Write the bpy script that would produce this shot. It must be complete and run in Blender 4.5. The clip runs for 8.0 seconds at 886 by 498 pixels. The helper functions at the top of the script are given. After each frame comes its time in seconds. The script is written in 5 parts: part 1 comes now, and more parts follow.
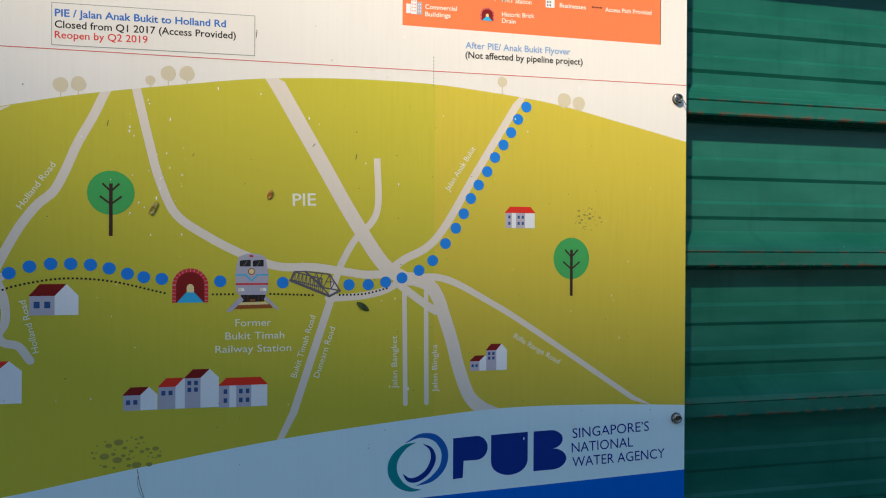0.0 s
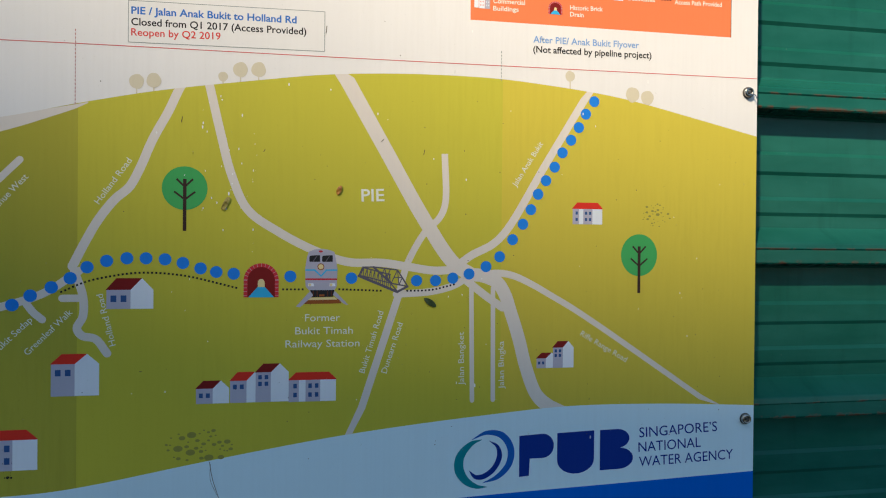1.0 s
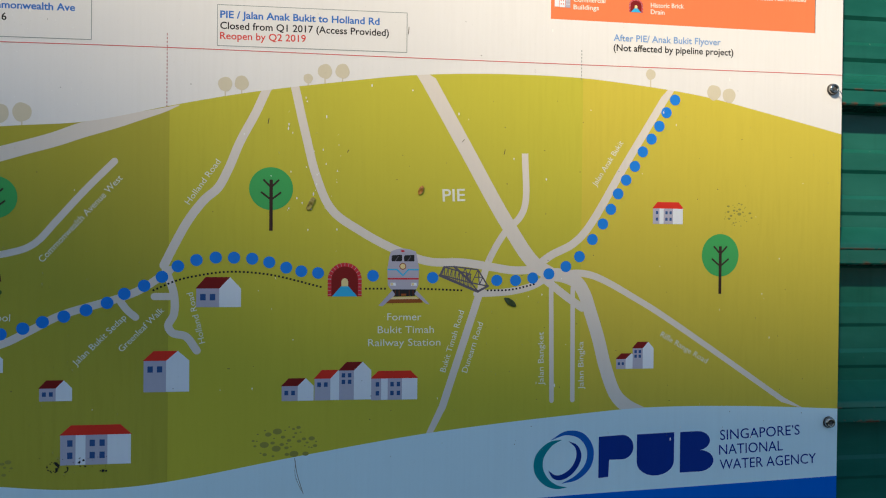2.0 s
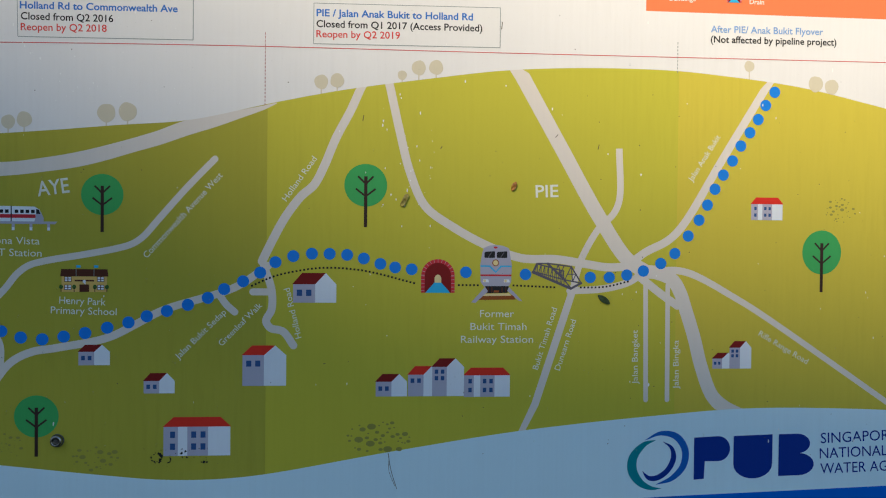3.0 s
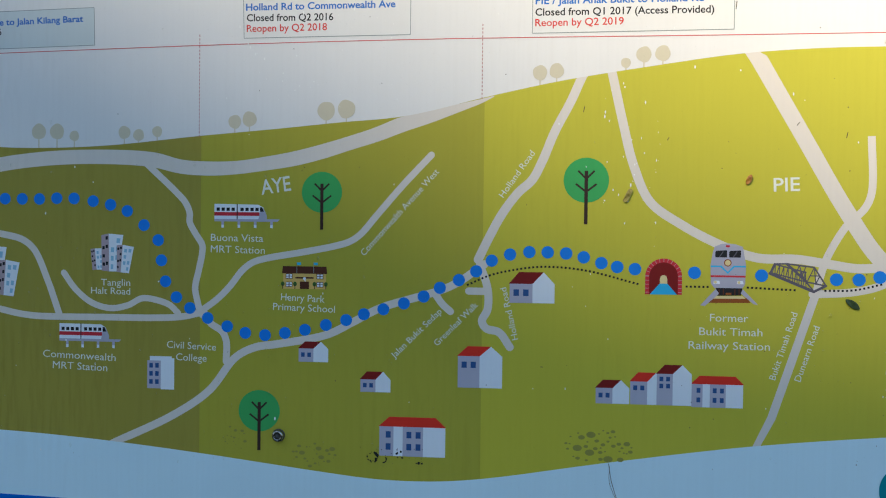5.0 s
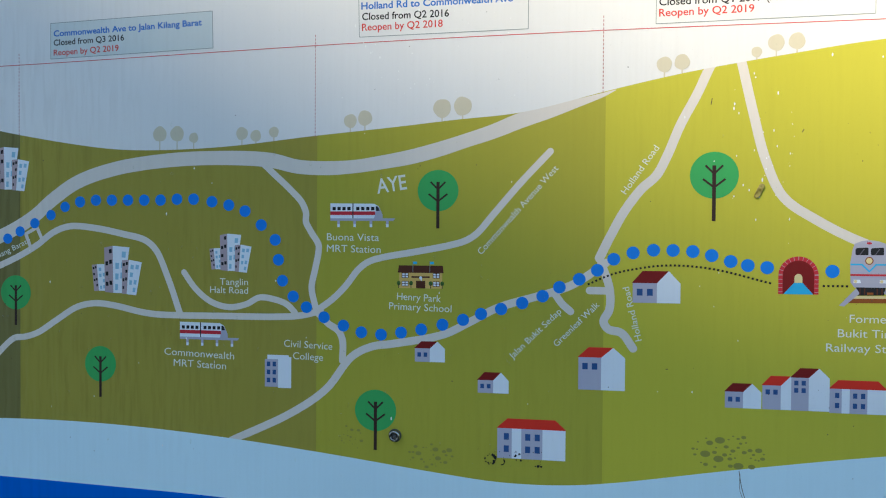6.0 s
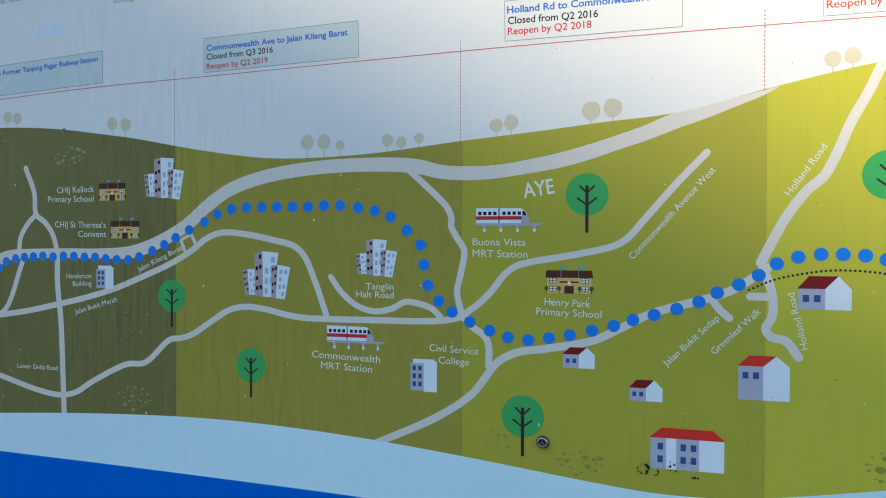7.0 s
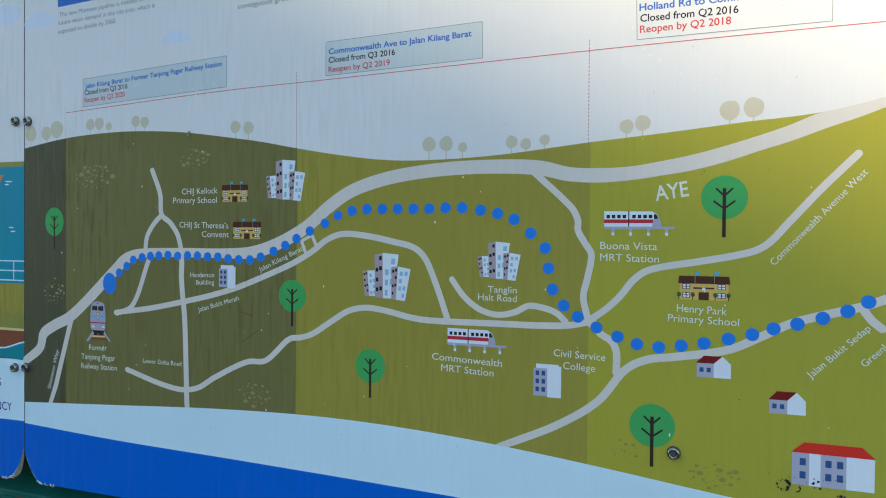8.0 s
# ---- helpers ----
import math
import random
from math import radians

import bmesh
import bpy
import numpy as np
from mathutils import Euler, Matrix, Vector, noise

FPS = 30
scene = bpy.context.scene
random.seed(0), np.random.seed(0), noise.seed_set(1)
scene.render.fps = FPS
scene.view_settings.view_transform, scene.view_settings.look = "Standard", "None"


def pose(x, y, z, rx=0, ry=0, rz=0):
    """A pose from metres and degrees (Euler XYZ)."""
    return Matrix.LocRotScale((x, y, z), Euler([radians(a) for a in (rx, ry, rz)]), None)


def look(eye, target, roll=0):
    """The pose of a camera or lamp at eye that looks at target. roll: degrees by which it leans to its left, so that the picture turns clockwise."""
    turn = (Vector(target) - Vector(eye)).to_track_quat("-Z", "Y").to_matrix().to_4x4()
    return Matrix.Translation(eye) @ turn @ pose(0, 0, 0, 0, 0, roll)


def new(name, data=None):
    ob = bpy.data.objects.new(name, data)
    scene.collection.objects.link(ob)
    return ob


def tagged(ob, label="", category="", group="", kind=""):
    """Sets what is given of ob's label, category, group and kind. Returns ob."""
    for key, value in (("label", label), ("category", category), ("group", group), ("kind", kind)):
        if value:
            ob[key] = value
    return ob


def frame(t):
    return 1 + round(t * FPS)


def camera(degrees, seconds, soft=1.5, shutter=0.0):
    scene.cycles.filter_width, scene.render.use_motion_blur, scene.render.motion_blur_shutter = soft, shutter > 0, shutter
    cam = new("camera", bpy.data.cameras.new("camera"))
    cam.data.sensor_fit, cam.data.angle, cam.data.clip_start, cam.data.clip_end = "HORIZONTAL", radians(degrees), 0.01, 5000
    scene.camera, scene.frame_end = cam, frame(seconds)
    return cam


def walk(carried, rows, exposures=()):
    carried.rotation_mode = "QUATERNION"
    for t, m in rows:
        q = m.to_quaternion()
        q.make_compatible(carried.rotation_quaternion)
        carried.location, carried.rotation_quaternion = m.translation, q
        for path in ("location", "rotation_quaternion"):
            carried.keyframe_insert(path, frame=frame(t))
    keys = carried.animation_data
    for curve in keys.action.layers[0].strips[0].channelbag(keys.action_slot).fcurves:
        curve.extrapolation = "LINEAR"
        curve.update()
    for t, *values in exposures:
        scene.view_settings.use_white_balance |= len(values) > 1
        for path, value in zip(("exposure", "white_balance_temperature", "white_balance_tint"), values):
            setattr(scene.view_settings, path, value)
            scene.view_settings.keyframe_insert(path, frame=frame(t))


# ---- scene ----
import itertools

cam = camera(64.1, 8.0, soft=1.1)
PATH = [
    (0, (-0.513, -0.848, 1.396), (-0.065, 1.101, 1.392), 0.3),
    (0.5, (-0.532, -0.842, 1.397), (-0.132, 1.117, 1.384), 0.4),
    (1, (-0.557, -0.834, 1.394), (-0.19, 1.131, 1.382), 0.5),
    (2.5, (-0.641, -0.823, 1.395), (-0.427, 1.165, 1.374), 0.6),
    (3, (-0.668, -0.817, 1.393), (-0.519, 1.177, 1.368), 0.6),
    (3.5, (-0.691, -0.812, 1.392), (-0.617, 1.187, 1.366), 0.3),
    (4, (-0.722, -0.8, 1.398), (-0.74, 1.2, 1.363), 0.4),
    (5.5, (-0.824, -0.777, 1.386), (-1.053, 1.21, 1.361), 0.6),
    (6, (-0.86, -0.776, 1.387), (-1.173, 1.199, 1.357), 0.4),
    (6.5, (-0.899, -0.782, 1.388), (-1.308, 1.176, 1.358), 0.4),
    (7, (-0.938, -0.788, 1.39), (-1.462, 1.142, 1.364), 0.1),
    (7.5, (-0.976, -0.794, 1.395), (-1.596, 1.107, 1.364), 0.4),
    (8, (-1.008, -0.801, 1.395), (-1.701, 1.075, 1.363), 0.5),
]
# the clip's camera opens up as it leaves the sunlit end of the board
EXPOSURES = [(0.0, 0.58, 6250, 5), (1.0, 0.59, 6250, 5), (2.5, 0.61, 6200, 4.5), (3.5, 0.69, 6150, 4), (4.0, 0.79, 6150, 4), (5.5, 1.17, 6150, 2),
             (6.5, 1.47, 6150, 1), (7.2, 1.62, 6350, 2), (8.0, 1.73, 6600, 2.5)]
walk(cam, [(t, look(eye, target, roll)) for t, eye, target, roll in PATH], EXPOSURES)

# ---------------------------------------------------------------- light
SUN_WAY = Vector((0.8, 1.0, -0.95)).normalized()   # the way the sunlight travels
elevation = math.asin(-SUN_WAY.z)
world = bpy.data.worlds.new("world")
scene.world = world
world.use_nodes = True
wt = world.node_tree
sky = wt.nodes.new("ShaderNodeTexSky")
sky.sky_type = "NISHITA"
sky.sun_disc = False
sky.sun_elevation = elevation
sky.sun_rotation = math.atan2(-SUN_WAY.x, -SUN_WAY.y)
sky.air_density, sky.dust_density, sky.ozone_density = 1.0, 0.6, 2.2
wt.nodes["Background"].inputs["Strength"].default_value = 0.118
wt.links.new(sky.outputs["Color"], wt.nodes["Background"].inputs["Color"])

sun = new("sun", bpy.data.lights.new("sun", "SUN"))
sun.data.energy, sun.data.angle, sun.data.color = 3.9, radians(1.9), (1.0, 0.785, 0.555)
sun.matrix_world = look((0, 0, 0), SUN_WAY)


# ---------------------------------------------------------------- materials
def node(nt, kind, **inputs):
    n = nt.nodes.new(kind)
    for key, value in inputs.items():
        n.inputs[key.replace("_", " ")].default_value = value
    return n


def ramp(nt, source, a, b, lo, hi):
    n = nt.nodes.new("ShaderNodeMapRange")
    n.inputs["From Min"].default_value, n.inputs["From Max"].default_value = a, b
    n.inputs["To Min"].default_value, n.inputs["To Max"].default_value = lo, hi
    nt.links.new(source, n.inputs["Value"])
    return n.outputs["Result"]


def maths(nt, op, a, b):
    n = nt.nodes.new("ShaderNodeMath")
    n.operation = op
    for i, v in enumerate((a, b)):
        if isinstance(v, (int, float)):
            n.inputs[i].default_value = v
        else:
            nt.links.new(v, n.inputs[i])
    return n.outputs[0]


def stretched_noise(nt, coords, scale, stretch, detail=4.0):
    m = nt.nodes.new("ShaderNodeMapping")
    m.inputs["Scale"].default_value = stretch
    nt.links.new(coords, m.inputs["Vector"])
    n = node(nt, "ShaderNodeTexNoise", Scale=scale, Detail=detail)
    nt.links.new(m.outputs["Vector"], n.inputs["Vector"])
    return n.outputs["Fac"]


def mixed(nt, fac, a, b):
    n = nt.nodes.new("ShaderNodeMix")
    n.data_type = "RGBA"
    nt.links.new(fac, n.inputs["Factor"])
    for key, v in (("A", a), ("B", b)):
        slot = [i for i in n.inputs if i.name == key and i.type == "RGBA"][0]
        if isinstance(v, tuple):
            slot.default_value = v
        else:
            nt.links.new(v, slot)
    return [o for o in n.outputs if o.type == "RGBA"][0]


def base(name, roughness=0.5, metallic=0.0):
    mat = bpy.data.materials.new(name)
    mat.use_nodes = True
    nt = mat.node_tree
    p = nt.nodes["Principled BSDF"]
    p.inputs["Roughness"].default_value, p.inputs["Metallic"].default_value = roughness, metallic
    p.inputs["Specular IOR Level"].default_value = 0.5
    return mat, nt, p


def ink(name, rgb, grime=0.25, roughness=0.42):
    """A weathered print on a laminated board: faint ink bands, rain streaks, dust."""
    mat, nt, p = base(name, roughness)
    p.inputs["Specular IOR Level"].default_value = 0.10
    geo = nt.nodes.new("ShaderNodeNewGeometry").outputs["Position"]
    warp = node(nt, "ShaderNodeTexNoise", Scale=30.0, Detail=3.0)
    nt.links.new(geo, warp.inputs["Vector"])
    shift = nt.nodes.new("ShaderNodeVectorMath")
    shift.operation = "MULTIPLY_ADD"
    nt.links.new(warp.outputs["Color"], shift.inputs[0])
    shift.inputs[1].default_value = (0.006, 0.0, 0.05)
    nt.links.new(geo, shift.inputs[2])
    wavy = shift.outputs[0]
    streak = stretched_noise(nt, wavy, 1.0, (170.0, 1.0, 15.0), 6.0)
    blotch = stretched_noise(nt, geo, 1.0, (5.0, 1.0, 4.0), 5.0)
    banding = stretched_noise(nt, geo, 1.0, (260.0, 1.0, 1.2), 2.0)
    speck = stretched_noise(nt, geo, 420.0, (1.0, 1.0, 1.0), 2.0)
    a = ramp(nt, streak, 0.46, 0.66, 0.0, 1.0)
    b = ramp(nt, blotch, 0.36, 0.60, 0.0, 1.0)
    # rain has washed more dirt down the far end of the board
    sep = nt.nodes.new("ShaderNodeSeparateXYZ")
    nt.links.new(geo, sep.inputs[0])
    worn = ramp(nt, sep.outputs["X"], -1.15, -1.60, 0.30, 1.0)
    dirt = maths(nt, "MULTIPLY", maths(nt, "MULTIPLY", a, b), maths(nt, "MULTIPLY", worn, grime))
    col = mixed(nt, dirt, (*rgb, 1.0), (rgb[0] * 0.50, rgb[1] * 0.44, rgb[2] * 0.36, 1.0))
    # pale run marks between them
    runs = stretched_noise(nt, wavy, 1.0, (150.0, 1.0, 7.0), 3.0)
    pale = maths(nt, "MULTIPLY", ramp(nt, runs, 0.54, 0.68, 0.0, 0.48), maths(nt, "MULTIPLY", worn, grime))
    col = mixed(nt, pale, col, (rgb[0] * 0.75 + 0.11, rgb[1] * 0.75 + 0.10, rgb[2] * 0.75 + 0.045, 1.0))
    hsv = nt.nodes.new("ShaderNodeHueSaturation")
    nt.links.new(col, hsv.inputs["Color"])
    v = maths(nt, "ADD", ramp(nt, banding, 0.3, 0.7, 0.982, 1.0), ramp(nt, blotch, 0.3, 0.7, -0.03, 0.03))
    v = maths(nt, "ADD", v, ramp(nt, speck, 0.66, 0.78, 0.0, -0.10))
    nt.links.new(v, hsv.inputs["Value"])
    nt.links.new(hsv.outputs["Color"], p.inputs["Base Color"])
    nt.links.new(ramp(nt, blotch, 0.3, 0.7, roughness - 0.06, roughness + 0.12), p.inputs["Roughness"])
    bump = node(nt, "ShaderNodeBump", Strength=0.05, Distance=0.002)
    nt.links.new(blotch, bump.inputs["Height"])
    nt.links.new(bump.outputs["Normal"], p.inputs["Normal"])
    return mat


WHITE = ink("white_print", (0.77, 0.76, 0.745), 0.14)
WORDS = ink("white_lettering", (0.77, 0.79, 0.70), 0.2)
RIVER = ink("pale_blue_print", (0.64, 0.82, 0.90), 0.08)
NAVY_BAND = ink("strong_blue_print", (0.002, 0.128, 0.60), 0.15)
ROAD = ink("road_grey_print", (0.71, 0.655, 0.59), 0.18)
DOT = ink("route_blue_print", (0.024, 0.215, 0.74), 0.1)
# printed hill tones; sky sheen and some of the sun-to-shade fall are put in
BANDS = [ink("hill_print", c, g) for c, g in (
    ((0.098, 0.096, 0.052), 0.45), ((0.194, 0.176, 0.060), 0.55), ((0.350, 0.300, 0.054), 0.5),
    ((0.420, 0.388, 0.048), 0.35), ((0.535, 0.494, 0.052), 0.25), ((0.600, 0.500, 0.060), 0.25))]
LEAF = ink("tree_green_print", (0.070, 0.385, 0.108), 0.2)
BARK = ink("tree_brown_print", (0.045, 0.025, 0.022), 0.1)
PALE = ink("pale_tree_print", (0.63, 0.575, 0.43), 0.15)
STONE = ink("pebble_print", (0.285, 0.270, 0.060), 0.2)
STONE_LIGHT = ink("light_pebble_print", (0.30, 0.285, 0.115), 0.3)
WALL_LIGHT = ink("house_white_print", (0.76, 0.80, 0.85), 0.1)
WALL_GREY = ink("house_grey_print", (0.44, 0.43, 0.52), 0.1)
ROOF_RED = ink("roof_red_print", (0.70, 0.036, 0.022), 0.1)
ROOF_DARK = ink("roof_maroon_print", (0.20, 0.014, 0.014), 0.1)
PANE = ink("pane_blue_print", (0.035, 0.09, 0.25), 0.1)
PANE_SKY = ink("pane_sky_print", (0.30, 0.52, 0.66), 0.1)
MAUVE = ink("mauve_print", (0.44, 0.345, 0.37), 0.1)
SHRUB = ink("shrub_green_print", (0.06, 0.13, 0.03), 0.1)
YELLOW = ink("school_yellow_print", (0.68, 0.45, 0.13), 0.1)
BROWN = ink("school_brown_print", (0.09, 0.030, 0.018), 0.1)
SKY_BLUE = ink("sky_blue_print", (0.05, 0.42, 0.72), 0.1)
TRAIN = ink("train_grey_print", (0.42, 0.41, 0.50), 0.1)
RED = ink("red_print", (0.55, 0.035, 0.05), 0.1)
BLACK = ink("black_print", (0.022, 0.022, 0.024), 0.1)
HEADING = ink("heading_blue_print", (0.040, 0.165, 0.53), 0.1)
DULL_RED = ink("faded_red_print", (0.45, 0.17, 0.16), 0.1)
RED_LINE = ink("fine_red_print", (0.60, 0.07, 0.075), 0.1)
RED_WORDS = ink("red_lettering", (0.62, 0.06, 0.05), 0.1)
ORANGE = ink("orange_print", (0.80, 0.21, 0.08), 0.15)
SLEEPER = ink("sleeper_brown_print", (0.28, 0.085, 0.022), 0.1)
LAMP = ink("lamp_cream_print", (0.75, 0.62, 0.30), 0.1)
STEEL = ink("truss_grey_print", (0.12, 0.11, 0.14), 0.1)
CAPTION = ink("caption_box_print", (0.60, 0.66, 0.66), 0.15)
CAPTION_WHITE = ink("caption_box_white_print", (0.76, 0.75, 0.73), 0.15)
GREY_LINE = ink("box_outline_print", (0.25, 0.29, 0.28), 0.1)
CLOUD = ink("cloud_print", (0.70, 0.75, 0.83), 0.2)
TEAL = ink("teal_print", (0.012, 0.24, 0.29), 0.1)
MARK_BLUE = ink("mark_blue_print", (0.015, 0.12, 0.46), 0.1)
MARK_NAVY = ink("mark_navy_print", (0.004, 0.032, 0.25), 0.1)
LAKE = ink("lake_print", (0.004, 0.275, 0.375), 0.1)
RUST_BAND = ink("brown_bank_print", (0.24, 0.075, 0.035), 0.15)


def metal_green():
    mat, nt, p = base("green_painted_steel", 0.2)
    p.inputs["Specular IOR Level"].default_value = 0.16
    geo = nt.nodes.new("ShaderNodeNewGeometry").outputs["Position"]
    sep = nt.nodes.new("ShaderNodeSeparateXYZ")
    nt.links.new(geo, sep.inputs[0])
    wide = stretched_noise(nt, geo, 1.0, (9.0, 9.0, 26.0), 6.0)
    runs = stretched_noise(nt, geo, 1.0, (70.0, 10.0, 9.0), 4.0)
    fine = stretched_noise(nt, geo, 260.0, (1.0, 1.0, 1.0), 3.0)
    col = mixed(nt, ramp(nt, wide, 0.3, 0.7, 0.0, 1.0), (0.009, 0.096, 0.070, 1), (0.018, 0.130, 0.100, 1))
    col = mixed(nt, ramp(nt, runs, 0.55, 0.78, 0.0, 0.28), col, (0.006, 0.060, 0.045, 1))
    # rust creeps along the folds of the crests
    fold = maths(nt, "WRAP", sep.outputs["Z"], 0.0)
    fold.node.inputs[1].default_value, fold.node.inputs[2].default_value = FOLD + PITCH / 2, FOLD - PITCH / 2
    near = ramp(nt, maths(nt, "ABSOLUTE", maths(nt, "SUBTRACT", fold, FOLD - 0.0255), 0.0), 0.0005, 0.0045, 1.0, 0.0)
    near2 = ramp(nt, maths(nt, "ABSOLUTE", maths(nt, "SUBTRACT", fold, FOLD - 0.0065), 0.0), 0.0004, 0.0022, 0.9, 0.0)
    patch = stretched_noise(nt, geo, 1.0, (46.0, 46.0, 90.0), 8.0)
    rust = maths(nt, "MULTIPLY", maths(nt, "MAXIMUM", near, near2), ramp(nt, patch, 0.50, 0.58, 0.0, 1.0))
    rust = maths(nt, "MULTIPLY", rust, ramp(nt, fine, 0.35, 0.55, 0.4, 1.0))
    col = mixed(nt, rust, col, (0.120, 0.048, 0.026, 1))
    col = mixed(nt, ramp(nt, fine, 0.755, 0.79, 0.0, 0.4), col, (0.30, 0.36, 0.33, 1))
    nt.links.new(col, p.inputs["Base Color"])
    nt.links.new(maths(nt, "ADD", ramp(nt, wide, 0.3, 0.7, 0.15, 0.26), maths(nt, "MULTIPLY", rust, 0.4)), p.inputs["Roughness"])
    bump = node(nt, "ShaderNodeBump", Strength=0.25, Distance=0.004)
    nt.links.new(wide, bump.inputs["Height"])
    nt.links.new(bump.outputs["Normal"], p.inputs["Normal"])
    return mat


PITCH, FOLD = 0.209, 1.608      # height of one corrugation; height of one upper crest fold
GREEN_STEEL = metal_green()


def grainy(name, a, b, scale, roughness, bump_strength=0.3, metallic=0.0, stretch=(1.0, 1.0, 1.0)):
    mat, nt, p = base(name, roughness, metallic)
    geo = nt.nodes.new("ShaderNodeNewGeometry").outputs["Position"]
    n1 = stretched_noise(nt, geo, scale, stretch, 6.0)
    n2 = stretched_noise(nt, geo, scale * 0.12, stretch, 3.0)
    f = maths(nt, "ADD", maths(nt, "MULTIPLY", n1, 0.6), maths(nt, "MULTIPLY", n2, 0.4))
    nt.links.new(mixed(nt, ramp(nt, f, 0.35, 0.65, 0.0, 1.0), (*a, 1), (*b, 1)), p.inputs["Base Color"])
    bump = node(nt, "ShaderNodeBump", Strength=bump_strength, Distance=0.5 / scale)
    nt.links.new(n1, bump.inputs["Height"])
    nt.links.new(bump.outputs["Normal"], p.inputs["Normal"])
    return mat


EDGE = grainy("board_core", (0.05, 0.05, 0.045), (0.14, 0.13, 0.11), 200, 0.7)
FRAYED = grainy("frayed_backing", (0.16, 0.13, 0.07), (0.30, 0.27, 0.18), 180, 0.9, 0.6)
SCREW_DARK = grainy("tarnished_screw", (0.16, 0.155, 0.14), (0.48, 0.46, 0.42), 260, 0.22, 0.2, 1.0)
RUBBER = grainy("screw_washer", (0.03, 0.03, 0.03), (0.07, 0.065, 0.06), 600, 0.7)
GROUND = grainy("earth_and_gravel", (0.05, 0.042, 0.03), (0.11, 0.095, 0.07), 14, 0.95, 0.6)
PLASTER = grainy("weathered_plaster", (0.34, 0.33, 0.31), (0.44, 0.43, 0.40), 3, 0.85)
ROOFING = grainy("roof_sheet", (0.16, 0.15, 0.14), (0.22, 0.20, 0.18), 8, 0.7)
DRY_LEAF = grainy("dry_brown_leaf", (0.18, 0.06, 0.008), (0.50, 0.22, 0.03), 350, 0.35)
PALE_LEAF = grainy("pale_green_leaf", (0.10, 0.16, 0.05), (0.25, 0.30, 0.12), 350, 0.5)
OLIVE_LEAF = grainy("dry_olive_leaf", (0.20, 0.155, 0.02), (0.46, 0.38, 0.08), 350, 0.5)
GREEN_LEAF = grainy("dark_green_leaf", (0.010, 0.022, 0.005), (0.045, 0.075, 0.012), 350, 0.4)
SOOT = grainy("black_dirt", (0.004, 0.004, 0.004), (0.014, 0.013, 0.011), 800, 0.9)
GRIT = grainy("brown_dirt", (0.05, 0.04, 0.025), (0.12, 0.10, 0.06), 900, 0.9)
# white for frays and splash specks; the specks include painted glints of drops
PALE_MARK = grainy("pale_mark", (0.80, 0.80, 0.77), (0.90, 0.90, 0.87), 500, 0.8)


def water_drop():
    """Clear water: the print shows through, the rim catches sky and ground."""
    mat, nt, p = base("water_drop", 0.03)
    clear = nt.nodes.new("ShaderNodeBsdfTransparent")
    clear.inputs["Color"].default_value = (1.0, 1.0, 0.97, 1)
    gloss = node(nt, "ShaderNodeBsdfGlossy", Roughness=0.06)
    rim = node(nt, "ShaderNodeFresnel", IOR=1.40)
    both = nt.nodes.new("ShaderNodeMixShader")
    nt.links.new(maths(nt, "ADD", maths(nt, "MULTIPLY", rim.outputs[0], 0.7), 0.05), both.inputs[0])
    nt.links.new(clear.outputs[0], both.inputs[1])
    nt.links.new(gloss.outputs[0], both.inputs[2])
    nt.links.new(both.outputs[0], nt.nodes["Material Output"].inputs["Surface"])
    return mat


WATER = water_drop()


# ---------------------------------------------------------------- building blocks
def link(name, bm, material, parent=None, label=""):
    me = bpy.data.meshes.new(name)
    bmesh.ops.recalc_face_normals(bm, faces=bm.faces) if parent is None else None
    bm.to_mesh(me)
    bm.free()
    me.materials.append(material)
    ob = new(name, me)
    ob.parent = parent
    return tagged(ob, label)


def part(name, bm, material, parent, label=""):
    return link(name, bm, material, parent, label)


LAYER = 0.12        # the prints lie this much closer together than their nominal heights


def sheet(bm, pts, y):
    """One flat printed face through (x, z) corners, facing the viewer."""
    area = sum(a[0] * b[1] - b[0] * a[1] for a, b in zip(pts, pts[1:] + pts[:1]))
    pts = pts if area > 0 else pts[::-1]
    f = bm.faces.new([bm.verts.new((x, y * LAYER, z)) for x, z in pts])
    if len(pts) > 4:
        bmesh.ops.triangulate(bm, faces=[f])


def flat(name, pts, y, material, parent, label=""):
    bm = bmesh.new()
    sheet(bm, [tuple(p) for p in pts], y)
    return part(name, bm, material, parent, label)


def box_pts(x0, z0, x1, z1):
    return [(x0, z0), (x1, z0), (x1, z1), (x0, z1)]


def oval_pts(x, z, rx, rz, n=28, turn=0.0, wobble=0.0):
    out = []
    for i in range(n):
        a = 2 * math.pi * i / n
        k = 1 + wobble * math.sin(3 * a + x * 900) + wobble * 0.6 * math.sin(5 * a + z * 700)
        u, v = rx * k * math.cos(a), rz * k * math.sin(a)
        out.append((x + u * math.cos(turn) - v * math.sin(turn), z + u * math.sin(turn) + v * math.cos(turn)))
    return out


